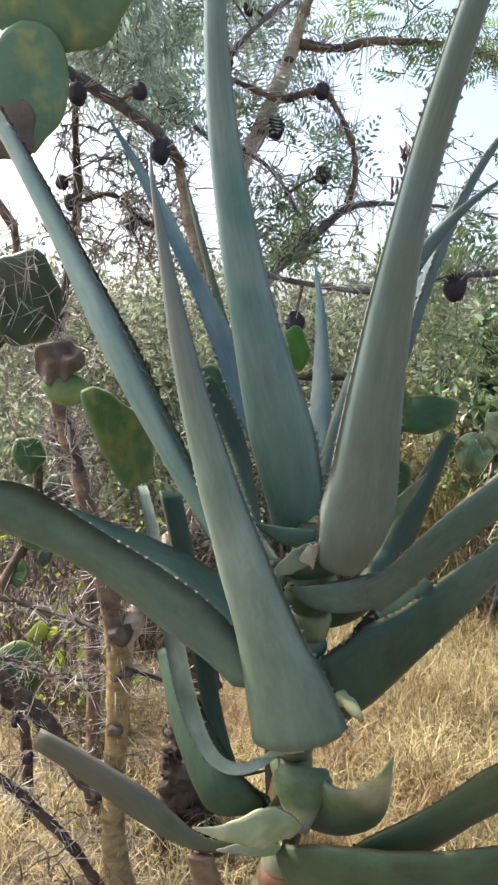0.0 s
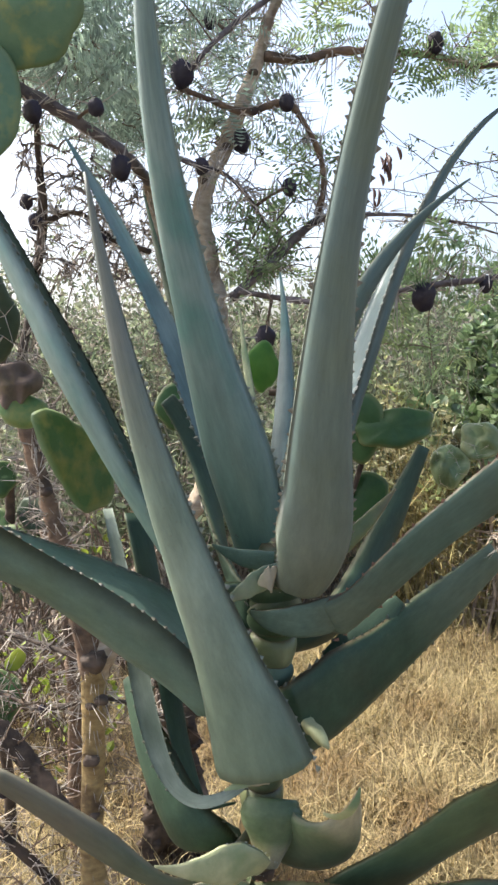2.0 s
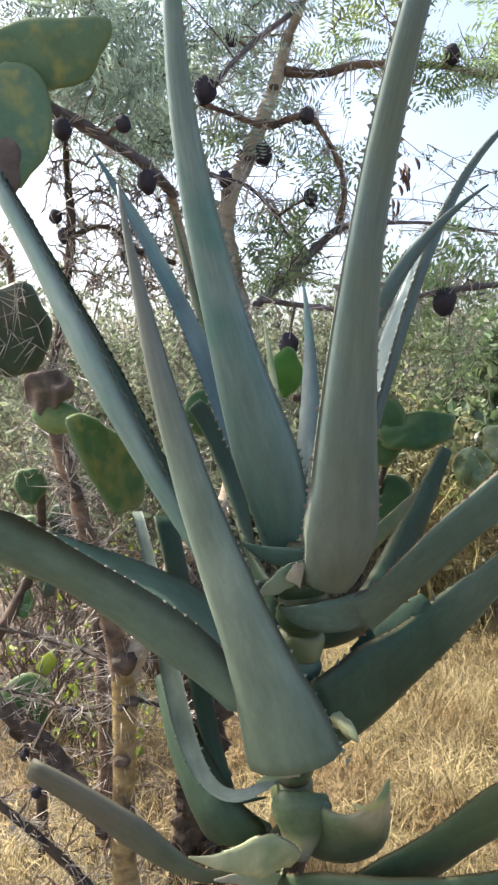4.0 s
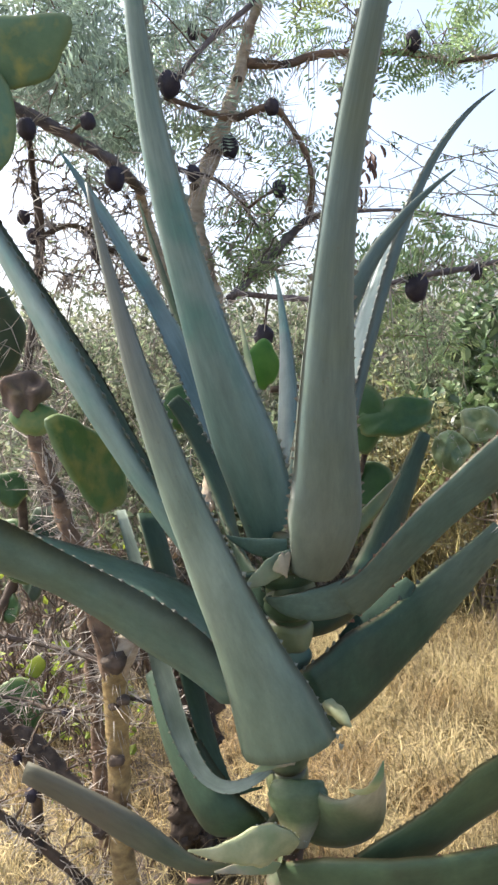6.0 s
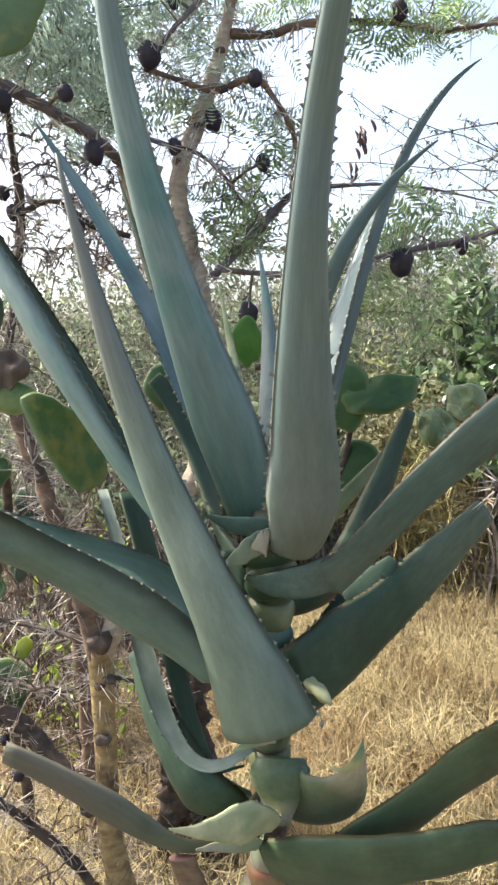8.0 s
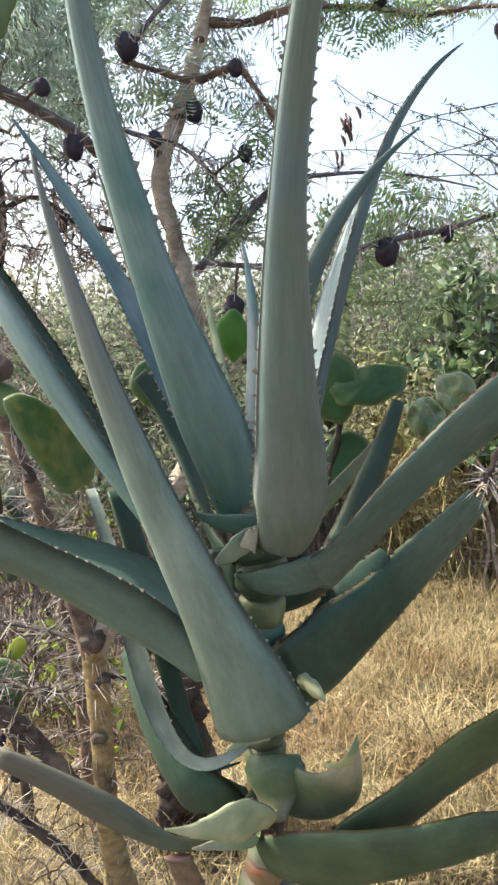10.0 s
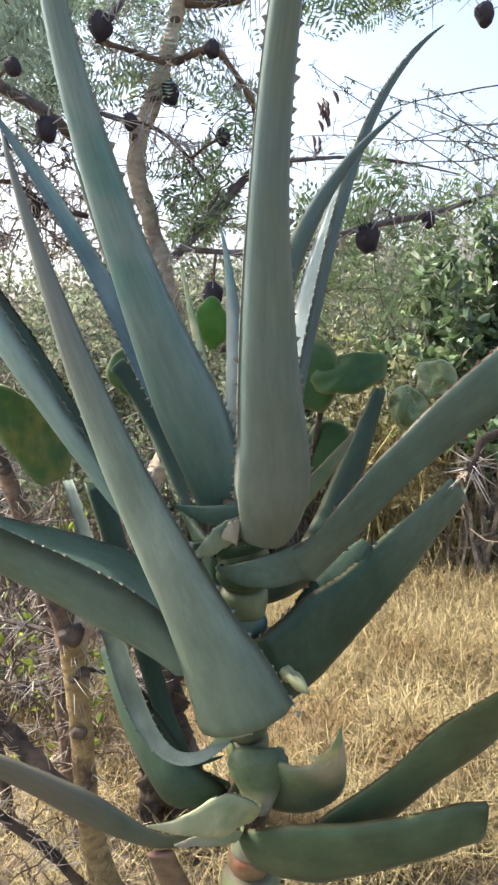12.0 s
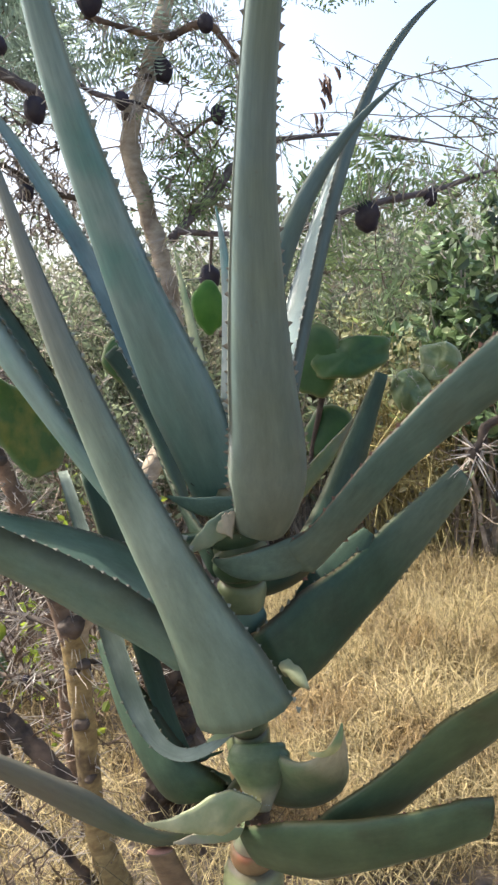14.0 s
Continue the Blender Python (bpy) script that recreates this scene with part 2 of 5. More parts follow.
FERN = material("fern_leaf", (0.170, 0.255, 0.130), (0.310, 0.410, 0.200), 9, 0.5, 0, None, (1, 1, 1), (0.329, 0.389, 0.165), 4, 0.6, translucent=0.68, island=0.35)
FERN_GREY = material("fern_leaf_grey", (0.235, 0.310, 0.245), (0.410, 0.500, 0.390), 9, 0.5, 0, None, (1, 1, 1), (0.500, 0.560, 0.300), 4, 0.64, translucent=0.68, island=0.4)
# Brighter copy of FERN: sunlight on the low side leaves is in the colour.
FERN_LIT = material("fern_leaf_sunlit", (0.210, 0.300, 0.130), (0.360, 0.460, 0.200), 9, 0.5, 0, None, (1, 1, 1), (0.430, 0.490, 0.230), 4, 0.6, translucent=0.68, island=0.35)
BUSH_LEAF = material("bush_leaf", (0.044, 0.084, 0.036), (0.145, 0.210, 0.092), 7, 0.32, 0, None, (1, 1, 1), (0.28, 0.31, 0.17), 3, 0.62, translucent=0.25, island=0.7, spec=0.6)
LEAF_YELLOW = material("leaf_yellow", (0.16, 0.24, 0.03), (0.34, 0.40, 0.06), 9, 0.45, 0, None, (1, 1, 1), translucent=0.5, island=0.4)
LEAF_DRY = material("leaf_dry", (0.185, 0.172, 0.098), (0.400, 0.370, 0.225), 7, 0.5, 0, None, (1, 1, 1), (0.240, 0.300, 0.108), 3, 0.55, translucent=0.4, island=0.5)
TWIG_STRAW = material("twig_straw", (0.160, 0.129, 0.050), (0.315, 0.271, 0.116), 12, 0.85, 0.0, None, (1, 1, 1), island=0.5)
SCRUB_LEAF = material("scrub_leaf", (0.092, 0.126, 0.070), (0.275, 0.312, 0.188), 7, 0.5, 0, None, (1, 1, 1), (0.235, 0.212, 0.145), 2, 0.60, translucent=0.55, island=0.55)
PAD = material("pad_green", (0.026, 0.075, 0.022), (0.053, 0.120, 0.034), 16, 0.45, 0.2, 50, (1, 1, 1), (0.075, 0.135, 0.038), 9, 0.60, translucent=0.15, edge=(0.150, 0.188, 0.075))
# edge paints a sunlit rim into the pad; the yellow spots are its own.
PAD_SPOT = material("pad_spotted", (0.085, 0.165, 0.055), (0.135, 0.235, 0.080), 14, 0.5, 0.35, 45, (1, 1, 1), (0.27, 0.28, 0.085), 26, 0.54, translucent=0.25, edge=(0.26, 0.33, 0.16), streak=0.05)
# Brighter copy of PAD: sunlight on one pad is put into the colour.
PAD_LIT = material("pad_sunlit", (0.07, 0.20, 0.03), (0.14, 0.30, 0.05), 14, 0.45, 0.2, 50, (1, 1, 1), translucent=0.4, edge=(0.15, 0.28, 0.08))
# Lightened, bluish pad green: bright haze over the upper pads, painted in.
PAD_HAZY = material("pad_hazed", (0.105, 0.190, 0.105), (0.165, 0.265, 0.145), 16, 0.5, 0.2, 50, (1, 1, 1), (0.32, 0.33, 0.11), 22, 0.62, translucent=0.3, edge=(0.2, 0.26, 0.12))
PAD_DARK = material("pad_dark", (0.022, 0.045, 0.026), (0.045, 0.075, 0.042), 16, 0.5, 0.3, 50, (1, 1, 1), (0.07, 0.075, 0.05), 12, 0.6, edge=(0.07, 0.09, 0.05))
PAD_GREY = material("pad_greyed", (0.10, 0.15, 0.07), (0.17, 0.23, 0.10), 16, 0.5, 0.4, 45, (1, 1, 1), (0.30, 0.32, 0.17), 20, 0.56, edge=(0.2, 0.24, 0.12))
PAD_DEAD = material("pad_withered", (0.09, 0.065, 0.05), (0.18, 0.13, 0.10), 20, 0.85, 0.9, 40, (1, 1, 1), (0.24, 0.19, 0.07), 10, 0.66)
SOIL = material("soil", (0.080, 0.063, 0.054), (0.145, 0.115, 0.096), 9, 0.95, 0.6, 30, (1, 1, 1), (0.19, 0.155, 0.115), 3.1, 0.55)
STRAW = material("straw", (0.220, 0.168, 0.076), (0.455, 0.374, 0.192), 3, 0.6, 0, None, (1, 1, 1), (0.250, 0.172, 0.076), 2.6, 0.57, translucent=0.2, island=0.65)
POD = material("pod_brown", (0.055, 0.032, 0.026), (0.125, 0.068, 0.050), 30, 0.5, 0.2, None, (1, 1, 1), island=0.3)


# ---- mesh helpers ----
def mesh(name, verts, faces, mat, parent=None, label="", smooth=True, attrs=None):
    me = bpy.data.meshes.new(name)
    me.from_pydata([tuple(v) for v in verts], [], faces)
    if smooth:
        me.polygons.foreach_set("use_smooth", [True] * len(me.polygons))
    for key, values in (attrs or {}).items():
        a = me.attributes.new(key, "FLOAT", "POINT")
        a.data.foreach_set("value", [float(v) for v in values])
    me.materials.append(mat)
    me.update()
    ob = new(name, me)
    ob.parent = parent
    if label:
        tagged(ob, label)
    return ob


def thing(name, label, category, at=(0, 0, 0), group="", kind=""):
    e = new(name)
    e.empty_display_size = 0.05
    e.location = at
    bpy.context.view_layer.update()
    return tagged(e, label, category, group, kind)


def unit(v):
    v = np.asarray(v, float)
    return v / max(np.linalg.norm(v), 1e-9)


def bezier(c, u):
    c = np.asarray(c, float)
    u = np.asarray(u, float)[:, None]
    return (1 - u) ** 3 * c[0] + 3 * u * (1 - u) ** 2 * c[1] + 3 * u * u * (1 - u) * c[2] + u**3 * c[3]


def spline(points, steps):
    """A smooth line through points of any dimension (Catmull-Rom)."""
    p = np.asarray(points, float)
    p = np.vstack([2 * p[0] - p[1], p, 2 * p[-1] - p[-2]])
    out = []
    for i in range(1, len(p) - 2):
        for k in range(steps):
            t = k / steps
            a, b, c, d = p[i - 1], p[i], p[i + 1], p[i + 2]
            out.append(0.5 * (2 * b + (c - a) * t + (2 * a - 5 * b + 4 * c - d) * t * t + (3 * b - a - 3 * c + d) * t**3))
    out.append(p[-2])
    return np.array(out)


def frames(line):
    """Tangents and two turning-free side vectors along a line."""
    tan = np.gradient(line, axis=0)
    tan /= np.maximum(np.linalg.norm(tan, axis=1), 1e-9)[:, None]
    s = unit(np.cross(tan[0], (0.31, 0.2, 0.9) if abs(tan[0][2]) < 0.9 else (1, 0, 0.1)))
    sides = []
    for t in tan:
        s = unit(s - (s @ t) * t)
        sides.append(s)
    sides = np.array(sides)
    return tan, sides, np.cross(tan, sides)


def tube(line, radii, sides=8, rough=0.0, seed=0, freq=30.0):
    """Verts and faces of a closed tube."""
    line = np.asarray(line, float)
    _, a, b = frames(line)
    verts, faces = [], []
    for i, p in enumerate(line):
        for k in range(sides):
            w = 2 * math.pi * k / sides
            way = a[i] * math.cos(w) + b[i] * math.sin(w)
            r = radii[i]
            if rough:
                q = p + way * r
                r *= 1 + rough * noise.noise(Vector((q[0] * freq + seed, q[1] * freq, q[2] * freq)))
            verts.append(p + way * r)
    n = len(line)
    for i in range(n - 1):
        for k in range(sides):
            k2 = (k + 1) % sides
            faces.append((i * sides + k, i * sides + k2, (i + 1) * sides + k2, (i + 1) * sides + k))
    faces.append(tuple(range(sides))[::-1])
    faces.append(tuple((n - 1) * sides + k for k in range(sides)))
    return verts, faces


class Heap:
    """Many small shapes gathered into one mesh."""

    def __init__(self):
        self.v, self.f, self.n = [], [], 0

    def add(self, verts, faces):
        self.v.extend([tuple(p) for p in verts])
        self.f.extend([tuple(i + self.n for i in q) for q in faces])
        self.n += len(verts)

    def cone(self, p, way, length, r):
        """A three-sided spike."""
        t = unit(way)
        s = unit(np.cross(t, (0.3, 0.5, 0.8)))
        b = np.cross(t, s)
        p = np.asarray(p, float)
        self.add([p + s * r, p - s * r * 0.5 + b * r * 0.87, p - s * r * 0.5 - b * r * 0.87, p + t * length], [(0, 1, 3), (1, 2, 3), (2, 0, 3)])

    def blade(self, p, way, side, length, width):
        """A pointed narrow leaf of two faces, a little folded."""
        t, s = unit(way), unit(side)
        p = np.asarray(p, float)
        m = p + t * length * 0.5
        up = np.cross(t, s) * width * 0.25
        self.add([p, m + s * width / 2 + up, p + t * length, m - s * width / 2 + up], [(0, 1, 2), (0, 2, 3)])

    def stick(self, pts, r0, r1):
        """A thin three-sided tube along a few points."""
        pts = np.asarray(pts, float)
        v, f = tube(pts, np.linspace(r0, r1, len(pts)), 3)
        self.add(v, f[:-2])

    def obj(self, name, mat, parent=None, label="", smooth=False):
        return mesh(name, self.v, self.f, mat, parent, label, smooth)



# ---- ground ----
def ground_height(x, y):
    return 0.05 * noise.noise(Vector((x * 0.6, y * 0.6, 0.3))) + 0.02 * noise.noise(Vector((x * 2.3, y * 2.3, 1.7))) + 0.012 * max(y - 2.5, 0) * min(1, 8 / max(abs(y), 1))


def build_ground():
    xs = np.concatenate([[-400, -120, -40, -15], np.arange(-8, 8.01, 0.16), [15, 40, 120, 400]])
    ys = np.concatenate([[-400, -120, -40, -12], np.arange(-5, 9.01, 0.16), [15, 40, 120, 400]])
    verts = [(x, y, ground_height(x, y)) for y in ys for x in xs]
    w = len(xs)
    faces = [(j * w + i, j * w + i + 1, (j + 1) * w + i + 1, (j + 1) * w + i) for j in range(len(ys) - 1) for i in range(w - 1)]
    tagged(mesh("ground", verts, faces, SOIL), "dry sandy soil under bleached grass", "ground", kind="structure")


build_ground()


def straw(name, count, x0, x1, y0, y1, lengths, seed, label, lie=0.5, keep=lambda x, y: True):
    r = np.random.default_rng(seed)
    h = Heap()
    made = 0
    while made < count:
        cx, cy = r.uniform(x0, x1), r.uniform(y0, y1)
        dense = 0.5 + 0.9 * noise.noise(Vector((cx * 4.5, cy * 4.5, 4.0)))
        if r.random() > 0.15 + dense * 0.9 or not keep(cx, cy):
            continue
        k = int(r.integers(6, 22))
        swirl = r.uniform(0, 2 * math.pi)
        for _ in range(k):
            x, y = cx + r.normal(0, 0.045), cy + r.normal(0, 0.045)
            z = ground_height(x, y) + abs(r.normal(0, 0.03)) - 0.005
            a = swirl + r.normal(0, 1.6)
            step = r.uniform(*lengths) / 3
            rise = math.pi / 2 - abs(r.normal(0, lie))
            half = r.uniform(0.0006, 0.0016)
            p, left, right = np.array([x, y, z]), [], []
            for j in range(4):
                side = np.array([-math.sin(a), math.cos(a), r.normal(0, 0.3)]) * half * (1.0, 1.0, 0.8, 0.25)[j]
                left.append(p - side)
                right.append(p + side)
                p = p + np.array([math.cos(a) * math.cos(rise), math.sin(a) * math.cos(rise), math.sin(rise)]) * step
                p[2] = max(p[2], z + 0.002)
                a += r.normal(0, 0.55)
                rise -= r.uniform(0.1, 0.9)
            h.add(left + right, [(0, 4, 5, 1), (1, 5, 6, 2), (2, 6, 7, 3)])
        made += k
    tagged(h.obj(name, STRAW), label, "grass", kind="stuff")


straw("dry_grass", 88000, -1.6, 1.8, 1.75, 4.2, (0.05, 0.20), 3, "bleached straw-coloured dry grass lying in tangled tufts", 1.2, lambda x, y: y < (3.75 if x > -0.2 else 3.05) + 0.25 * math.sin(x * 7) and (x > -0.22 or math.sin(x * 31 + y * 17) + math.sin(x * 13 - y * 37) > 0.35))
straw("far_grass", 9000, -3.4, 3.6, 4.1, 6.5, (0.10, 0.32), 5, "dry straw-coloured grass under the thicket", 0.7)
# Unseen grass behind the camera, added to soften ground bounce on the aloe.
straw("surrounding_grass", 26000, -3.0, 3.4, -3.0, 0.6, (0.10, 0.30), 12, "dry straw-coloured grass out of view, added for its bounce light", 0.9)
straw("near_grass", 9000, -1.9, 2.1, 0.6, 1.8, (0.08, 0.22), 8, "bleached dry grass around the foot of the aloe", 0.8)

# ---- the aloe ----
aloe = thing("aloe", "tall tree aloe with blue-green toothed fleshy leaves on a bare stem", "succulent plant", (0.0, 1.32, 0.0))
AT = Vector((0.0, 1.32, 0.0))


def stem_axis(z):
    return (-0.005 - max(0.0, 0.93 - z) * 0.115 * (1 if z > 0.4 else 1), 1.31 - (z - 0.67) * 0.1)


def leaf(ctrl, widths, face, mat, tooth, label="", bow=0.36, thick=0.24, ext=0.0, cut=False, rows=44, teeth=0.019, tooth_size=0.0055, inner=None, start=0.0, ragged=0.0, heel_in=0.05):
    """A fleshy leaf along a cubic: a crescent section, thick in the middle, with toothed margins.
    face: the way in which its outer face looks, at the base and (if two are given) at the tip; bow: how deep it is hollowed."""
    u = np.linspace(start, 1, rows)
    line = bezier(ctrl, u)
    w = np.interp(u, np.linspace(0, 1, len(widths)), widths)
    for _ in range(3):
        w[1:-1] = (w[:-2] + 2 * w[1:-1] + w[2:]) / 4
    if ext:
        tan = unit(line[-1] - line[-3])
        bend = unit(line[-1] - 2 * line[-6] + line[-11]) if rows > 12 else np.zeros(3)
        k = 12
        more = [line[-1] + tan * ext * s + bend * ext * 0.12 * s * s for s in np.linspace(1 / k, 1, k)]
        line = np.vstack([line, more])
        w = np.concatenate([w, w[-1] * (1 - np.linspace(1 / k, 1, k) ** 1.2 * 0.95)])
    # a rounded heel that runs into the stem
    axis = np.array(stem_axis(line[0][2]) + (line[0][2] - 0.004,))
    into = axis - line[0]
    into = into / max(np.linalg.norm(into), 1e-6) * min(np.linalg.norm(into), heel_in)
    tan0 = unit(line[1] - line[0])
    heel = [line[0] + into * q * 0.9 - tan0 * w[0] * 0.05 * math.sin(math.pi * (1 - q) * 0.5 + 0.0) * (1 if q < 1 else 0) for q in (1.0, 0.7, 0.35)]
    line = np.vstack([heel, line])
    w = np.concatenate([[w[0] * 0.45, w[0] * 0.72, w[0] * 0.90], w])
    n = len(line)
    tan = np.gradient(line, axis=0)
    tan[:4] = tan[4]
    tan /= np.linalg.norm(tan, axis=1)[:, None]
    faces2 = np.array(face, float)
    if faces2.ndim == 1:
        faces2 = np.array([faces2, faces2])
    half = 9
    verts, faces, edge, along, cross = [], [], [], [], []
    margins = [[], []]
    seed = float(line[0][0] * 37 + line[-1][2] * 11)
    for i in range(n):
        t = tan[i]
        f = i / (n - 1)
        look_at = faces2[0] * (1 - f) + faces2[1] * f
        nn = unit(look_at - (look_at @ t) * t)
        s = np.cross(nn, t)
        ww = w[i] * (1 + 0.02 * noise.noise(Vector((seed, f * 9, 0))))
        ww *= 1 + ragged * noise.noise(Vector((seed, f * 7, 7)))
        wob = (0.02 + ragged * 0.6) * w[i] * noise.noise(Vector((seed + 5, f * 7, 3)))
        th = thick * ww * (1 - 0.25 * f)
        ring = []
        for side in (0, 1):
            for k in range(half):
                a = -1 + 2 * k / (half - 1) if side == 0 else 1 - 2 * (k + 0.5) / half
                x = math.sin(a * math.pi / 2) * ww / 2
                shape = 1 - abs(a) ** 2.0
                b = bow * ww * shape if side == 0 else (bow * ww - th * 1.25) * shape
                ring.append(line[i] + s * (x + wob) + nn * (b - bow * ww * 0.5))
                edge.append(max(0.0, (abs(a) - 0.82) / 0.18) if side == 0 else max(0.0, (abs(a) - 0.8) / 0.3))
                along.append(f * max(1.0, 12 * 0.1))
                cross.append(a)
        margins[0].append((ring[0], -s, t, nn))
        margins[1].append((ring[half - 1], s, t, nn))
        verts.extend(ring)
    m = 2 * half
    for i in range(n - 1):
        for k in range(m):
            k2 = (k + 1) % m
            faces.append((i * m + k, i * m + k2, (i + 1) * m + k2, (i + 1) * m + k))
    faces.append(tuple(range(m))[::-1])
    faces.append(tuple((n - 1) * m + k for k in range(m)))
    ob = mesh("leaf", [Vector(v) - AT for v in verts], faces, mat, aloe, label, attrs={"edge": edge, "along": along, "cross": cross})
    # inner recolours the hollow face, carrying painted sun or shade on some leaves.
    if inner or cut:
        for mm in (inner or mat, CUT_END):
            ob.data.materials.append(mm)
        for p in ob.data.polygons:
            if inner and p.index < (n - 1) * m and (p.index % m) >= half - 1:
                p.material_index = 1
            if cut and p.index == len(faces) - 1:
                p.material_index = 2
    h = Heap()
    r = np.random.default_rng(int(abs(seed) * 1000) % 9999)
    for mg in margins:
        run, nxt = 0.0, 0.03
        for i in range(1, n - 2):
            run += np.linalg.norm(line[i] - line[i - 1])
            while run >= nxt:
                p, s, t, nn = mg[i]
                size = tooth_size * r.uniform(0.45, 1.25) * min(1, w[i] / 0.035)
                p = p - t * (run - nxt)
                d = unit(s + t * 0.35)
                base = p - s * 0.0012
                hw = size * 0.75
                h.add([base - t * hw, base + nn * size * 0.28, base + t * hw, base - nn * size * 0.28, base + d * size], [(0, 1, 4), (1, 2, 4), (2, 3, 4), (3, 0, 4)])
                nxt += teeth * r.uniform(0.75, 1.25)
    if h.n:
        h.v = [tuple(Vector(v) - AT) for v in h.v]
        tagged(h.obj("teeth", tooth, ob), "small hooked marginal teeth", kind="stuff")
    return ob


leaf([[-0.025, 1.185, 0.762], [-0.077, 1.179, 0.98], [-0.151, 1.139, 1.13], [-0.189, 1.112, 1.526]], (0.146, 0.090, 0.062, 0.037, 0.004), ((-0.2, -0.88, -0.45), (-0.25, -0.95, 0.1)), ALOE_TIPPED, TOOTH_GREY, "long grey-green leaf with a dry dark tip", bow=0.40, tooth_size=0.0066, teeth=0.013)
leaf([[-0.046, 1.292, 1.07], [-0.13, 1.368, 1.294], [-0.226, 1.467, 1.491], [-0.362, 1.557, 1.700]], (0.030, 0.052, 0.030, 0.026, 0.004), (-0.5, 0.8, 0.0), ALOE_SLATE, TOOTH_DARK, "slim blue-green leaf", tooth_size=0.007, teeth=0.016)
leaf([(-0.03, 1.28, 1.0), (-0.140, 1.400, 1.308), (-0.188, 1.500, 1.447), (-0.234, 1.580, 1.604)], (0.016, 0.018, 0.017, 0.012, 0.003), (-0.2, -0.95, 0.0), ALOE_GREEN, TOOTH_DARK, "thin olive-green young leaf")
leaf([[-0.028, 1.309, 1.025], [-0.035, 1.212, 1.177], [-0.149, 1.144, 1.532], [-0.087, 1.034, 1.798]], (0.084, 0.098, 0.058, 0.035, 0.014), (-0.3, -0.95, 0), ALOE_BLUE, TOOTH_GREY, "broad upright blue-green leaf", ext=0.25, bow=0.46, tooth_size=0.0074, teeth=0.014)
leaf([[0.016, 1.226, 0.974], [0.113, 1.13, 1.091], [0.024, 1.04, 1.271], [0.179, 0.848, 1.681]], (0.055, 0.099, 0.071, 0.037, 0.020), (0.2, -0.97, 0), ALOE_GREY, TOOTH_TAN, "broad upright grey-green leaf with pale toothed edges", ext=0.28, bow=0.48, start=0.09, tooth_size=0.0062, teeth=0.013)
# Inner face darkened: the shade inside the hollow is painted in.
leaf([[-0.098, 1.229, 0.995], [-0.229, 1.255, 1.162], [-0.335, 1.312, 1.426], [-0.493, 1.357, 1.678]], (0.072, 0.082, 0.112, 0.076, 0.055), (-0.86, -0.16, -0.40), ALOE_BLUE, TOOTH_DARK, "long pale blue-green leaf, shade of its hollow side painted dark", inner=ALOE_DARK_SHADED, bow=0.42, ext=0.12, heel_in=0.12, tooth_size=0.0075, teeth=0.014)
# Inner face paler than the outside: sunlight painted into the hollow.
leaf([[0.032, 1.281, 0.998], [0.141, 1.455, 1.332], [0.242, 1.594, 1.635], [0.431, 1.727, 1.757]], (0.070, 0.076, 0.064, 0.030, 0.003), ((0.90, 0.72, -0.3), (0.8, -0.3, -0.5)), ALOE_SAGE, TOOTH_PALE, "arching leaf, sunlight on its hollow face painted pale", inner=ALOE_INNER_SUN, bow=0.40, ragged=0.05, tooth_size=0.0065, teeth=0.014)
leaf([[0.004, 1.276, 1.003], [0.052, 1.316, 1.251], [0.115, 1.37, 1.446], [0.292, 1.401, 1.551]], (0.050, 0.045, 0.036, 0.022, 0.003), (0.2, -0.9, -0.3), ALOE_SAGE, TOOTH_DARK, "slim arching leaf")
leaf([[-0.012, 1.272, 1.003], [0.007, 1.389, 1.171], [0.016, 1.534, 1.316], [-0.007, 1.681, 1.463]], (0.046, 0.046, 0.036, 0.020, 0.003), (-0.4, -0.9, 0), ALOE_SLATE, TOOTH_PALE, "young upright leaf", bow=0.4, tooth_size=0.006)
leaf([[-0.004, 1.274, 1.049], [-0.027, 1.368, 1.151], [-0.049, 1.445, 1.265], [-0.065, 1.504, 1.391]], (0.026, 0.024, 0.019, 0.013, 0.002), (-0.3, -0.9, 0), TORN, TOOTH_PALE, "thin young leaf tip")
leaf([[0.009, 1.288, 0.909], [0.103, 1.457, 0.837], [0.152, 1.602, 0.938], [0.249, 1.65, 1.132]], (0.070, 0.074, 0.070, 0.056, 0.026), (0.3, -0.9, -0.2), ALOE_DARK_SHADED, TOOTH_DARK, "dark green leaf with a blunt end")
leaf([(0.02, 1.30, 0.97), (0.101, 1.360, 1.025), (0.139, 1.400, 1.052), (0.179, 1.430, 1.095)], (0.030, 0.028, 0.026, 0.019, 0.003), (-0.2, -0.95, -0.1), ALOE_OLIVE, TOOTH_DARK, "narrow olive-brown leaf")
leaf([[0.046, 1.223, 0.941], [0.15, 1.217, 0.979], [0.141, 1.213, 1.049], [0.375, 1.171, 1.196]], (0.072, 0.050, 0.053, 0.056, 0.078), (0.25, -0.95, -0.15), ALOE_DULL, TOOTH_RED, "grey-green leaf with red teeth", ext=0.35, start=0.12, bow=0.13, thick=0.12, tooth_size=0.005, teeth=0.016)
leaf([(-0.035, 1.235, 0.964), (0.000, 1.205, 0.947), (0.054, 1.207, 0.957), (0.102, 1.232, 0.968)], (0.006, 0.034, 0.050, 0.056, 0.050), (0.05, -0.97, -0.2), ALOE_DULL, TOOTH_DARK, "blue-green saddle where a leaf clasps the stem", bow=0.12, thick=0.10, tooth_size=0.0015, heel_in=0.015)
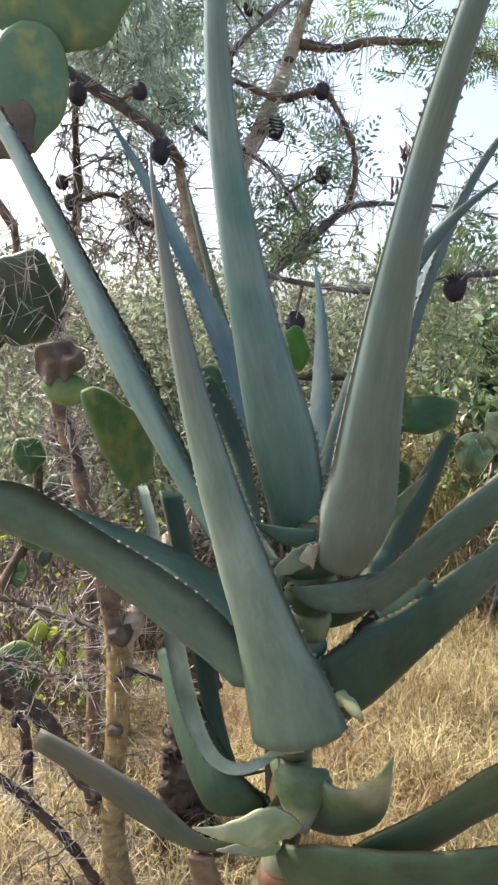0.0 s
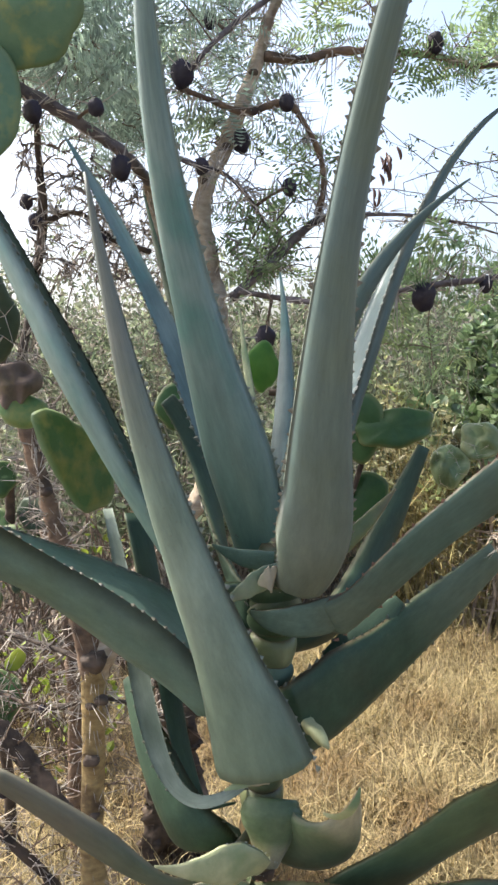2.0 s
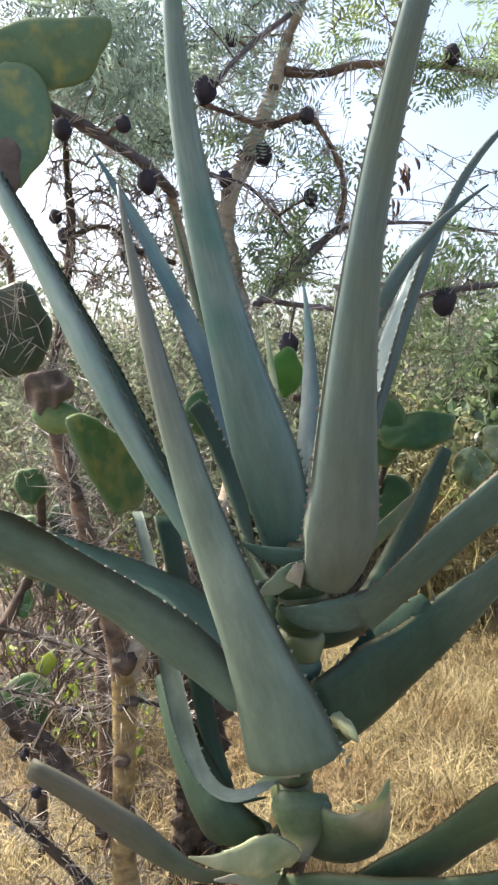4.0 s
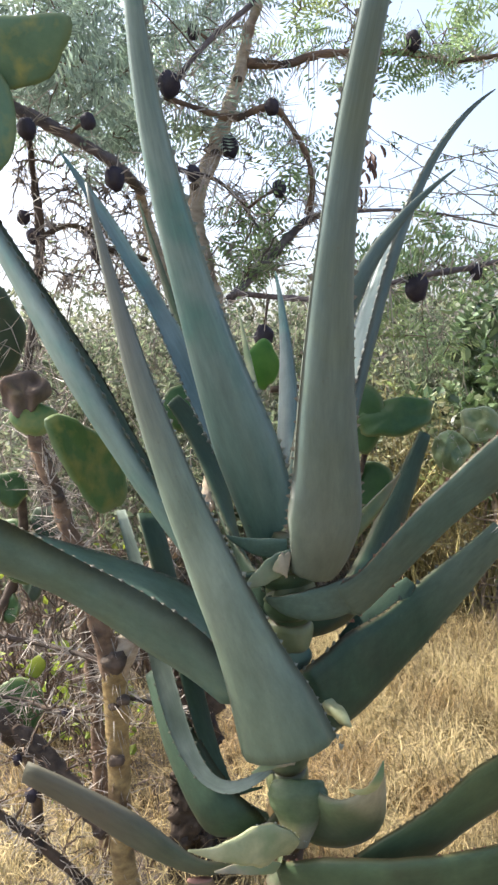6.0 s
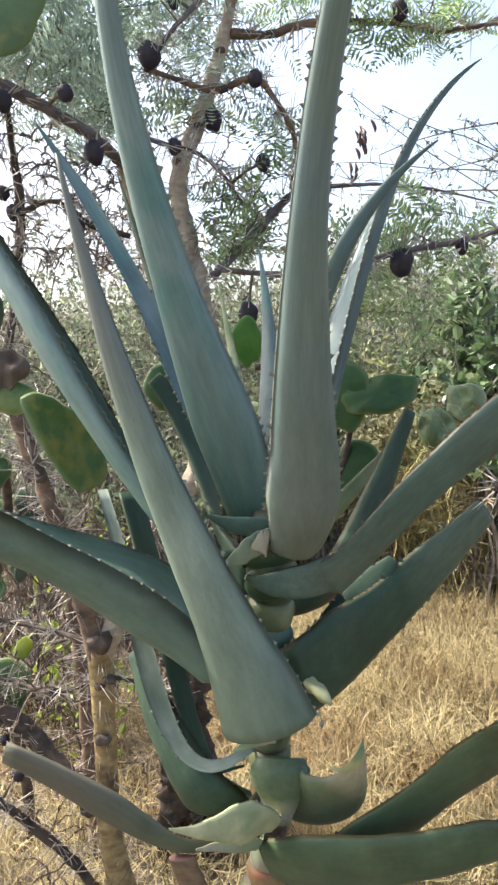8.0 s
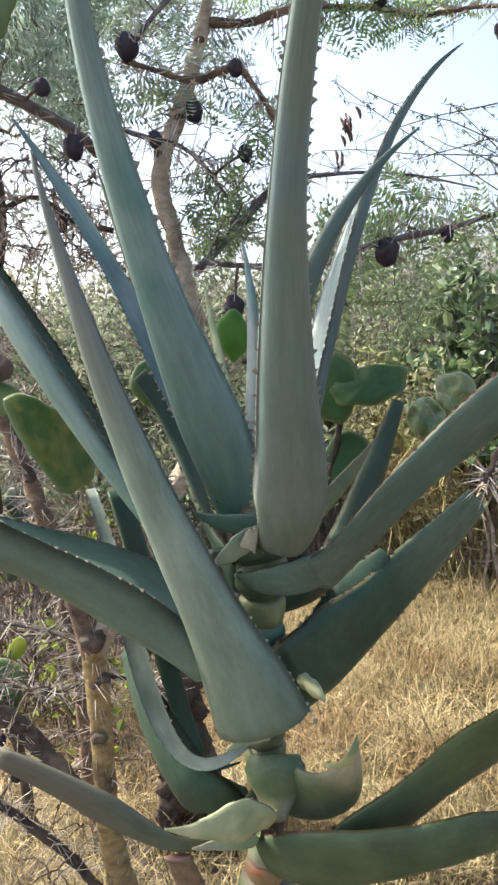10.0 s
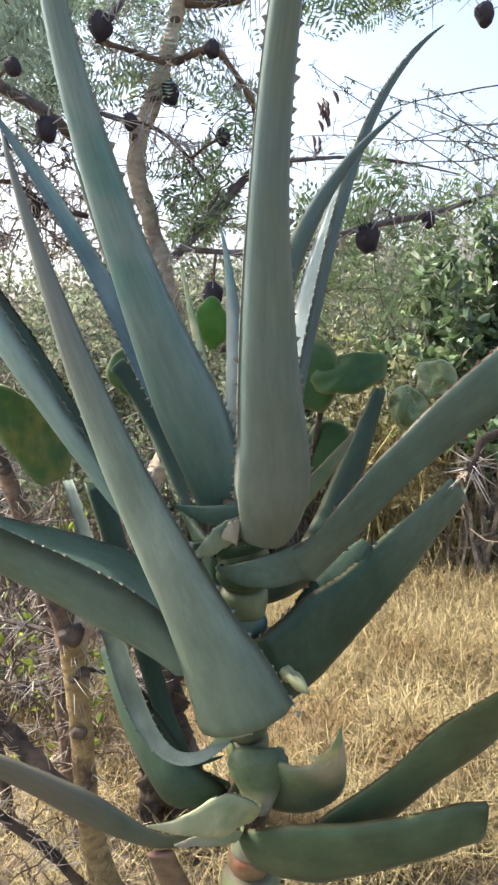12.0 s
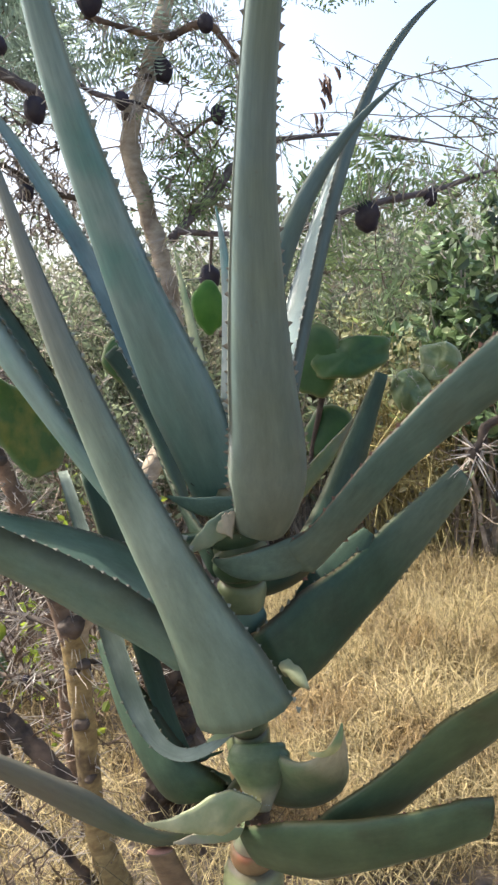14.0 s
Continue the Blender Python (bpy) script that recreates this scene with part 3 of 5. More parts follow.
leaf([(-0.000, 1.250, 1.030), (-0.028, 1.242, 1.030), (-0.056, 1.245, 1.036), (-0.086, 1.258, 1.052)], (0.028, 0.032, 0.028, 0.018, 0.004), (-0.2, -0.95, -0.2), ALOE_SPREAD, TOOTH_DARK, "clasping blue-grey leaf base", bow=0.10, thick=0.10, tooth_size=0.002)
leaf([[0.026, 1.258, 0.792], [0.111, 1.325, 0.824], [0.182, 1.411, 0.849], [0.345, 1.488, 0.972]], (0.128, 0.136, 0.102, 0.084, 0.050), (0.05, -0.95, -0.25), ALOE_DEEP_SHADE, TOOTH_DARK, "leaf with a withered end, its deep shade painted dark green", bow=0.15, thick=0.12, tooth_size=0.007, teeth=0.014)
# Stands in for the shaded hollow of the withered-end leaf, coloured dark.
leaf([(0.066, 1.340, 0.826), (0.094, 1.350, 0.854), (0.134, 1.370, 0.890), (0.180, 1.400, 0.926)], (0.050, 0.062, 0.064, 0.050, 0.020), (-0.2, -0.9, 0.3), ALOE_DARK_SHADED, TOOTH_DARK, "shaded hollow of the neighbouring leaf, a separate blade painted dark", bow=0.15)
leaf([[-0.096, 1.305, 0.819], [-0.224, 1.299, 0.969], [-0.479, 1.228, 1.103], [-0.43, 1.019, 1.143]], (0.142, 0.158, 0.110, 0.102, 0.013), ((0.1, 0.02, -1.0), (0.1, 0.2, -1.0)), ALOE_SPREAD, TOOTH_TAN, "spreading leaf with a tan-toothed edge", inner=ALOE_SPREAD, bow=0.60, thick=0.35, tooth_size=0.0068, teeth=0.017)
leaf([[-0.05, 1.306, 0.597], [-0.169, 1.167, 0.524], [-0.157, 1.168, 0.628], [-0.392, 1.173, 0.751]], (0.045, 0.052, 0.048, 0.084, 0.058), (-0.2, -0.92, -0.55), ALOE_GREYED, TOOTH_DARK, "drooping leaf with its tip broken off", cut=True, tooth_size=0.002, bow=0.22)
leaf([(-0.026, 1.215, 0.603), (-0.064, 1.175, 0.643), (-0.109, 1.165, 0.620), (-0.167, 1.160, 0.640)], (0.030, 0.064, 0.050, 0.022, 0.003), (-0.1, -0.95, 0.1), TORN, TOOTH_PALE, "torn cream-yellow leaf base", bow=0.14, thick=0.08, tooth_size=0.003, teeth=0.006, ragged=0.14)
leaf([(-0.053, 1.210, 0.575), (-0.074, 1.180, 0.603), (-0.108, 1.170, 0.602), (-0.135, 1.168, 0.602)], (0.020, 0.022, 0.018, 0.012, 0.003), (-0.1, -0.9, 0.3), TORN_TAN, TOOTH_PALE, "dried tan strip along a leaf base", bow=0.10, thick=0.10, tooth_size=0.001, ragged=0.2)
leaf([(-0.017, 1.250, 0.682), (-0.018, 1.238, 0.663), (-0.019, 1.236, 0.629), (-0.021, 1.240, 0.587)], (0.076, 0.090, 0.078, 0.052, 0.024), (0.0, -0.98, -0.15), ALOE_CUP, TOOTH_PALE, "green leaf base narrowing to a pale torn tip", bow=0.30, thick=0.12, tooth_size=0.0008, ragged=0.04, heel_in=0.0)
leaf([(-0.012, 1.200, 0.740), (-0.030, 1.185, 0.750), (-0.049, 1.180, 0.748), (-0.072, 1.185, 0.734)], (0.010, 0.013, 0.013, 0.010, 0.003), (-0.1, -0.9, 0.3), TORN_TAN, TOOTH_PALE, "orange-tan dried collar", bow=0.1, thick=0.12, tooth_size=0.0008, ragged=0.2)
# Pale inside: the sunlit half of this hollow leaf is painted in.
leaf([[-0.064, 1.288, 0.68], [-0.195, 1.183, 0.629], [-0.205, 1.333, 0.812], [-0.315, 1.522, 1.053]], (0.014, 0.021, 0.033, 0.033, 0.017), (-0.45, 0.65, -0.6), ALOE_DARK_SHADED, TOOTH_DARK, "hollow leaf bent upwards, sunlight inside it painted pale grey-green", inner=ALOE_BENT_SUN, bow=0.30)
# Separate blade coloured dark as the shaded half of that hollow leaf.
leaf([(-0.115, 1.275, 0.652), (-0.155, 1.285, 0.684), (-0.183, 1.372, 0.831), (-0.259, 1.510, 1.045)], (0.012, 0.032, 0.042, 0.048, 0.052), (0.75, -0.65, -0.1), ALOE_DARK_SHADED, TOOTH_RED, "dark shaded half of a hollow leaf", bow=0.12, thick=0.12, tooth_size=0.003, teeth=0.014)
# Shade on this low leaf is put into its dark colour.
leaf([[-0.122, 1.3, 0.599], [-0.13, 1.244, 0.587], [-0.19, 1.285, 0.678], [-0.254, 1.377, 0.805]], (0.100, 0.105, 0.095, 0.080, 0.030), (-0.3, -0.9, -0.4), ALOE_DARK_SHADED, TOOTH_DARK, "low leaf with its shade painted dark green")
leaf([[0.048, 1.246, 0.514], [0.117, 1.218, 0.578], [0.266, 1.199, 0.703], [0.300, 1.138, 0.768]], (0.085, 0.089, 0.073, 0.088, 0.080), (0.15, -0.93, -0.3), ALOE_GREEN, TOOTH_DARK, "dark green rising leaf", ext=0.30, heel_in=0.01, bow=0.14, thick=0.12, tooth_size=0.005, teeth=0.014)
leaf([[-0.047, 1.238, 0.53], [0.06, 1.165, 0.544], [0.205, 1.155, 0.602], [0.282, 1.182, 0.590]], (0.086, 0.120, 0.092, 0.082, 0.072), (0.05, -0.97, -0.2), ALOE_GREEN, TOOTH_RED, "dark green leaf cut off short", cut=True, bow=0.16, thick=0.15, tooth_size=0.004, teeth=0.014, ragged=0.05)
leaf([(-0.006, 1.270, 0.617), (0.040, 1.245, 0.609), (0.090, 1.200, 0.644), (0.105, 1.170, 0.748)], (0.100, 0.112, 0.094, 0.044, 0.003), (0.15, -0.97, -0.1), ALOE_CUP, TOOTH_RED, "short curled leaf with a yellowed edge", bow=0.2, tooth_size=0.002, heel_in=0.02)
leaf([(0.061, 1.185, 0.704), (0.084, 1.180, 0.697), (0.101, 1.165, 0.721), (0.107, 1.155, 0.761)], (0.006, 0.011, 0.015, 0.012, 0.002), (0.15, -0.97, -0.1), ALOE_YELLOW, TOOTH_RED, "yellowed curling leaf margin", bow=0.1, tooth_size=0.001, heel_in=0.005)
# Coloured dark to carry the shade behind the front leaves.
leaf([[-0.037, 1.289, 0.946], [-0.126, 1.444, 1.006], [-0.108, 1.538, 1.123], [-0.196, 1.516, 1.244]], (0.060, 0.064, 0.062, 0.054, 0.030), (0.75, -0.55, -0.3), ALOE_DARK_SHADED, TOOTH_DARK, "leaf behind the others, its shade painted dark", bow=0.15)
leaf([(-0.07, 1.27, 0.36), (-0.141, 1.220, 0.427), (-0.153, 1.200, 0.501), (-0.163, 1.190, 0.573)], (0.05, 0.048, 0.046, 0.044, 0.040), (-0.1, -0.95, -0.2), STEM, TOOTH_DARK, "brown dead leaf cut off short", cut=True, tooth_size=0.001, bow=0.2, thick=0.35)


def joint(z0, z1, r0, r1, mat, label="", bulge=0.08, seed=0, sides=26):
    """One joint of the stem: a turned length between two leaf scars, a little lopsided."""
    n = 12
    line, rr = [], []
    for k in range(n):
        f = k / (n - 1)
        z = z0 + (z1 - z0) * f
        x, y = stem_axis(z)
        line.append((x - AT[0], y - AT[1], z - AT[2]))
        rr.append((r0 + (r1 - r0) * f) * (1 + bulge * math.sin(f * math.pi)) * (0.86 if k in (0, n - 1) else 0.95 if k in (1, n - 2) else 1))
    v, f = tube(line, rr, sides, 0.10, seed, 30)
    edge = [1.0 if (q // sides) in (0, 1, n - 1) else 0.0 for q in range(len(v))]
    mesh("stem_joint", v, f, mat, aloe, label, attrs={"edge": edge})


joint(-0.03, 0.18, 0.062, 0.056, STEM, "scarred brown stem foot")
joint(0.17, 0.34, 0.056, 0.046, STEM)
joint(0.33, 0.434, 0.047, 0.043, SHEATH, "thick pale green stem joint")
joint(0.428, 0.468, 0.029, 0.031, ALOE_RUST, "reddish-brown stem ring", 0.15)
joint(0.462, 0.512, 0.030, 0.024, TORN_TAN)
joint(0.505, 0.542, 0.025, 0.026, BARK_DARK, "dark shrunken stem ring")
joint(0.535, 0.634, 0.028, 0.030, ALOE_RUST, "tan stem between old leaf bases", 0.05, 2)
joint(0.628, 0.676, 0.029, 0.031, SHEATH, "olive stem ring", 0.10, 3)
joint(0.672, 0.74, 0.030, 0.034, SHEATH, "", 0.08, 4)
joint(0.735, 0.79, 0.030, 0.034, ALOE_GREEN, "", 0.08, 5)
joint(0.785, 0.836, 0.026, 0.031, ALOE_GREEN, "", 0.06, 6)
joint(0.832, 0.876, 0.024, 0.029, ALOE_SPREAD, "pale green stem joint", 0.06, 11)
joint(0.870, 0.916, 0.029, 0.032, SHEATH, "smooth olive stem ring", 0.10, 7)
joint(0.910, 0.945, 0.026, 0.032, ALOE_GREEN, "", 0.1, 8)
joint(0.940, 0.985, 0.028, 0.032, SHEATH, "", 0.1, 10)
joint(0.98, 1.05, 0.032, 0.016, SHEATH, "", 0.1, 9)


def sheath(z, az, height, mat, wrap=150, flare=0.018, r0=0.046, tilt=0.02, label=""):
    """A clasping leaf base: part of a flaring cup round the stem, with a worn rim."""
    line = stem_axis(z)
    rows, cols = 9, 26
    verts, faces, edge = [], [], []
    for side in (0, 1):
        for i in range(rows):
            f = i / (rows - 1)
            for k in range(cols):
                g = -1 + 2 * k / (cols - 1)
                a = radians(az + g * wrap)
                top = height * (1 - 0.55 * abs(g) ** 1.6) * (1 + 0.06 * noise.noise(Vector((g * 5, z * 40, 0))))
                r = r0 + flare * f**1.5 * (1 - 0.6 * abs(g)) + 0.006 * math.sin(f * math.pi) - side * 0.005 * (1 - f * 0.7)
                verts.append((line[0] + r * math.cos(a), line[1] + r * math.sin(a), z + top * f + tilt * math.cos(a - radians(az)) * f))
                edge.append(max(0, (f - 0.85) / 0.15) + max(0, (0.12 - f) / 0.12))
    n = rows * cols
    for i in range(rows - 1):
        for k in range(cols - 1):
            a, b, c, d = i * cols + k, i * cols + k + 1, (i + 1) * cols + k + 1, (i + 1) * cols + k
            faces.append((a, b, c, d))
            faces.append((n + d, n + c, n + b, n + a))
    for k in range(cols - 1):
        a, b = (rows - 1) * cols + k, (rows - 1) * cols + k + 1
        faces.append((a, b, n + b, n + a))
        faces.append((k + 1, k, n + k, n + k + 1))
    for i in range(rows - 1):
        for k in (0, cols - 1):
            a, b = i * cols + k, (i + 1) * cols + k
            faces.append((a, b, n + b, n + a) if k else (b, a, n + a, n + b))
    mesh("leaf_base", [Vector(v) - AT for v in verts], faces, mat, aloe, label, attrs={"edge": edge})


sheath(0.968, 265, 0.020, ALOE_GREEN, 130, 0.008, 0.033, 0.008)
sheath(0.943, 300, 0.024, SHEATH, 140, 0.006, 0.032, 0.012)
sheath(0.920, 235, 0.022, ALOE_GREEN, 140, 0.006, 0.031, 0.012)
sheath(0.838, 300, 0.026, ALOE_SPREAD, 140, 0.006, 0.027, 0.014)
sheath(0.808, 330, 0.024, ALOE_GREEN, 120, 0.006, 0.028, 0.012)
leaf([(0.010, 1.225, 1.025), (-0.010, 1.200, 1.021), (-0.029, 1.195, 1.006), (-0.064, 1.195, 0.989)], (0.024, 0.032, 0.032, 0.022, 0.004), (-0.1, -0.95, -0.3), TORN_GREEN, TOOTH_PALE, "pale torn leaf base", bow=0.10, thick=0.07, tooth_size=0.001, ragged=0.12)
leaf([(0.005, 1.190, 1.021), (0.000, 1.185, 1.023), (-0.007, 1.185, 1.020), (-0.017, 1.190, 1.016)], (0.036, 0.034, 0.028, 0.018, 0.004), (-0.1, -0.95, 0.1), TORN_TAN, TOOTH_PALE, "dried pinkish flap of a leaf base", bow=0.08, thick=0.06, tooth_size=0.001, ragged=0.15)


def leaf_stub(at, way, r, length, mat, label):
    """The torn-off stump of an old leaf."""
    line = [np.array(at) - np.array(AT) + unit(way) * length * q for q in np.linspace(-1.0, 0.4, 8)]
    v, f = tube(line, [r * math.sqrt(max(1.0 - (q * 0.97) ** 3, 0.02)) for q in np.linspace(0, 1, 8)], 14, 0.5, 5, 90)
    mesh("leaf_stub", v, f, mat, aloe, label)


leaf_stub((0.058, 1.225, 0.787), (0.5, -0.75, -0.2), 0.0100, 0.046, TORN, "pale torn leaf stub")

# ---- the thorn tree ----
tree = thing("thorn_tree", "whistling thorn tree with tan bark, white spines and black galls", "tree", (-0.44, 1.74, 0.0))
TREE_AT = np.array((-0.44, 1.74, 0.0))
SAMPLES = []  # points of the limbs, from which twigs spring


def limb(points, mat, name="limb", label="", sides=12, rough=0.36, spring=True):
    line = spline(points, 10)
    v, f = tube(line[:, :3] - TREE_AT, line[:, 3], sides, rough, points[0][0] * 10, 45)
    mesh(name, v, f, mat, tree, label)
    if spring:
        SAMPLES.extend([(p[:3], p[3]) for p in line[::2]])


limb([(-0.43, 1.75, -0.03, 0.040), (-0.456, 1.720, 0.222, 0.026), (-0.435, 1.710, 0.501, 0.024), (-0.422, 1.710, 0.689, 0.027)], BARK, "trunk", "tan trunk with dark knots", 16, 0.14)
limb([(-0.423, 1.710, 0.671, 0.025), (-0.450, 1.700, 0.842, 0.021), (-0.486, 1.700, 1.007, 0.018), (-0.517, 1.700, 1.140, 0.0165), (-0.556, 1.720, 1.253, 0.014), (-0.610, 1.750, 1.398, 0.012), (-0.625, 1.750, 1.552, 0.008)], BARK_RED, "trunk_fork", "reddish-brown forked trunk", 12)
limb([(-0.422, 1.710, 0.671, 0.026), (-0.377, 1.730, 0.753, 0.024), (-0.310, 1.780, 0.895, 0.022), (-0.284, 1.820, 0.917, 0.022), (-0.212, 1.860, 1.009, 0.021), (-0.162, 1.890, 1.154, 0.021), (-0.150, 1.910, 1.304, 0.021), (-0.170, 1.930, 1.484, 0.020), (-0.189, 1.940, 1.649, 0.020), (-0.124, 1.950, 1.791, 0.018), (-0.059, 1.970, 1.947, 0.015), (-0.037, 1.980, 2.026, 0.012), (0.002, 2.000, 2.118, 0.010), (0.051, 2.000, 2.265, 0.006)], BARK_PALE, "limb", "pale tan limb", 12)
limb([(-0.284, 1.820, 0.917, 0.020), (-0.270, 1.800, 0.953, 0.019), (-0.262, 1.790, 0.980, 0.014)], BARK_RED, "limb", "broken stub of a limb", 12)
limb([(-0.60, 2.03, -0.03, 0.022), (-0.592, 2.000, 0.244, 0.019), (-0.579, 2.000, 0.472, 0.018), (-0.582, 2.000, 0.709, 0.017), (-0.642, 2.050, 0.890, 0.014), (-0.699, 2.100, 1.122, 0.010)], BARK_RED, "limb", "thin reddish trunk")
limb([(-0.553, 1.600, 1.863, 0.010), (-0.454, 1.600, 1.800, 0.0115), (-0.373, 1.660, 1.756, 0.011), (-0.315, 1.750, 1.719, 0.011), (-0.319, 2.000, 1.717, 0.012)], BARK_GREY)
limb([(-0.203, 1.780, 1.842, 0.005), (-0.151, 1.840, 1.834, 0.006), (-0.082, 1.900, 1.822, 0.008), (0.004, 1.900, 1.834, 0.0075), (0.047, 1.920, 1.783, 0.006), (0.072, 1.950, 1.730, 0.006), (0.077, 1.950, 1.669, 0.006), (0.061, 1.970, 1.615, 0.008)], BARK_RED)
limb([(-0.128, 1.900, 1.439, 0.010), (-0.043, 1.950, 1.516, 0.0105), (0.026, 1.970, 1.579, 0.010), (0.080, 1.980, 1.610, 0.008), (0.182, 2.000, 1.614, 0.0045), (0.294, 2.100, 1.621, 0.0035), (0.415, 2.200, 1.612, 0.003), (0.559, 2.300, 1.583, 0.002)], BARK_GREY)
limb([(-0.043, 1.970, 1.957, 0.011), (0.035, 1.970, 1.943, 0.009), (0.111, 1.980, 1.957, 0.0085), (0.211, 2.000, 1.957, 0.008), (0.328, 2.050, 1.957, 0.007), (0.419, 2.080, 1.939, 0.006), (0.545, 2.060, 1.930, 0.005), (0.640, 2.020, 1.900, 0.004)], BARK_RED)
limb([(-0.191, 1.780, 1.848, 0.004), (-0.154, 1.800, 1.905, 0.005), (-0.096, 1.850, 1.977, 0.006), (-0.023, 1.900, 2.045, 0.006), (0.003, 1.980, 2.109, 0.006)], BARK_GREY)
limb([(-0.248, 1.780, 1.740, 0.005), (-0.202, 1.750, 1.699, 0.004), (-0.158, 1.760, 1.684, 0.004), (-0.120, 1.800, 1.675, 0.004), (-0.082, 1.850, 1.644, 0.004), (-0.049, 1.930, 1.588, 0.004)], BARK_GREY)
limb([(-0.108, 1.900, 1.450, 0.006), (0.065, 1.750, 1.408, 0.006), (0.152, 1.700, 1.404, 0.006), (0.216, 1.680, 1.419, 0.006), (0.289, 1.680, 1.427, 0.006), (0.376, 1.700, 1.435, 0.005), (0.494, 1.750, 1.459, 0.003)], BARK_GREY)
limb([(-0.817, 1.850, 0.736, 0.005), (-0.656, 1.850, 0.701, 0.006), (-0.538, 1.780, 0.699, 0.006), (-0.428, 1.710, 0.690, 0.007)], BARK_DARK)
limb([(-0.437, 1.710, 0.615, 0.006), (-0.556, 1.750, 0.574, 0.005), (-0.679, 1.800, 0.586, 0.004), (-0.785, 1.800, 0.605, 0.003)], BARK_DARK)
limb([(-0.406, 1.710, 0.620, 0.005), (-0.348, 1.780, 0.565, 0.004), (-0.304, 1.850, 0.502, 0.003)], BARK_DARK)
limb([(-0.850, 1.820, 0.599, 0.020), (-0.702, 1.800, 0.519, 0.021), (-0.600, 1.780, 0.417, 0.021), (-0.484, 1.720, 0.309, 0.024)], BARK_DARK, "limb", "dark rough limb", 14, 0.6)
limb([(-0.759, 1.650, 0.460, 0.008), (-0.697, 1.660, 0.400, 0.009), (-0.628, 1.680, 0.320, 0.010), (-0.555, 1.720, 0.198, 0.011), (-0.488, 1.730, 0.080, 0.012)], BARK_DARK)
limb([(-0.556, 1.720, 1.253, 0.010), (-0.538, 1.800, 1.440, 0.009), (-0.522, 1.850, 1.612, 0.011), (-0.520, 1.850, 1.720, 0.008), (-0.502, 1.800, 1.799, 0.006)], BARK_DARK)
limb([(-0.522, 1.850, 1.612, 0.006), (-0.459, 1.900, 1.637, 0.006), (-0.402, 1.950, 1.588, 0.007), (-0.313, 1.950, 1.552, 0.006)], BARK_DARK)


limb([(-0.160, 1.910, 1.229, 0.012), (-0.248, 2.000, 1.386, 0.014), (-0.308, 2.060, 1.566, 0.0145), (-0.327, 2.070, 1.649, 0.014), (-0.332, 2.050, 1.713, 0.012), (-0.328, 2.020, 1.726, 0.011)], BARK_PALE, "limb", "slim pale scaly limb")


def gall(at, r, seed):
    """A swollen black gall with a hard, slightly pointed shell and two spines."""
    bm = bmesh.new()
    bmesh.ops.create_icosphere(bm, subdivisions=3, radius=1)
    for v in bm.verts:
        q = v.co.normalized()
        k = 1 + 0.18 * noise.noise(Vector((q.x * 1.6 + seed, q.y * 1.6, q.z * 1.6))) + 0.05 * noise.noise(Vector((q.x * 6 + seed, q.y * 6, q.z * 6)))
        v.co = Vector((q.x * 0.86, q.y * 0.86, q.z * (1.16 if q.z < 0 else 1.0))) * k * r * 0.9
    me = bpy.data.meshes.new("gall")
    bm.to_mesh(me)
    bm.free()
    me.polygons.foreach_set("use_smooth", [True] * len(me.polygons))
    me.materials.append(GALL)
    ob = new("gall", me)
    ob.parent = tree
    ob.location = Vector(at) - Vector(TREE_AT)
    g = np.random.default_rng(seed)
    for _ in range(5):
        h = Heap()
        d = unit(g.normal(size=3) + np.array([0, 0, 0.3]))
        h.cone(d * r * 0.6, d, r * 1.0 + g.uniform(0.02, 0.05), 0.0015)
        h.obj("spine", THORN, ob)
    # a short stalk into the nearest limb
    near = min(SAMPLES, key=lambda s: np.linalg.norm(s[0] - np.array(at)))[0]
    gap = near - np.array(at)
    if np.linalg.norm(gap) > 0.004:
        v, f = tube(np.array([(0, 0, 0), gap * 0.5 + (0, 0, 0.004), gap]), [0.004, 0.003, 0.004], 6)
        mesh("stalk", v, f, TWIG, ob)


for n_, (at_, r_) in enumerate([
    ((0.006, 1.890, 1.832), 0.020), ((-0.097, 1.930, 1.773), 0.026), ((-0.190, 1.770, 1.864), 0.028), ((0.007, 1.870, 1.658), 0.020), ((-0.158, 1.760, 1.684), 0.018),
    ((-0.321, 1.620, 1.764), 0.018), ((-0.425, 1.580, 1.753), 0.022), ((-0.303, 1.700, 1.678), 0.025), ((0.254, 1.670, 1.407), 0.028), ((0.328, 2.040, 1.982), 0.024),
    ((-0.142, 1.850, 1.990), 0.017), ((0.370, 1.700, 1.425), 0.016), ((-0.051, 1.820, 1.349), 0.026), ((-0.550, 1.840, 1.656), 0.018), ((-0.533, 1.840, 1.614), 0.020),
    ((-0.636, 1.700, 0.415), 0.018), ((-0.411, 1.720, 0.599), 0.012), ((-0.556, 1.750, 0.574), 0.012), ((-0.686, 1.760, 0.465), 0.014), ((-0.423, 1.930, 1.581), 0.020), ((0.575, 2.000, 1.854), 0.026),
]):
    gall(at_, r_, n_ + 11)


def spines(samples, count, seed, name, lengths=(0.025, 0.07), mat=THORN, keep=lambda p: True):
    """Pairs of straight white spines along the limbs."""
    r = np.random.default_rng(seed)
    h = Heap()
    done = 0
    while done < count:
        p, rad = samples[r.integers(len(samples))]
        if not keep(p):
            continue
        p = p + r.normal(0, 0.006, 3)
        d = unit(r.normal(size=3))
        for k in (-1, 1):
            way = unit(d + k * 0.55 * unit(r.normal(size=3)))
            h.cone(p - TREE_AT, way, rad + r.uniform(*lengths), r.uniform(0.0013, 0.0021))
        done += 1
    tagged(h.obj(name, mat, tree), "long straight white spines", kind="stuff")


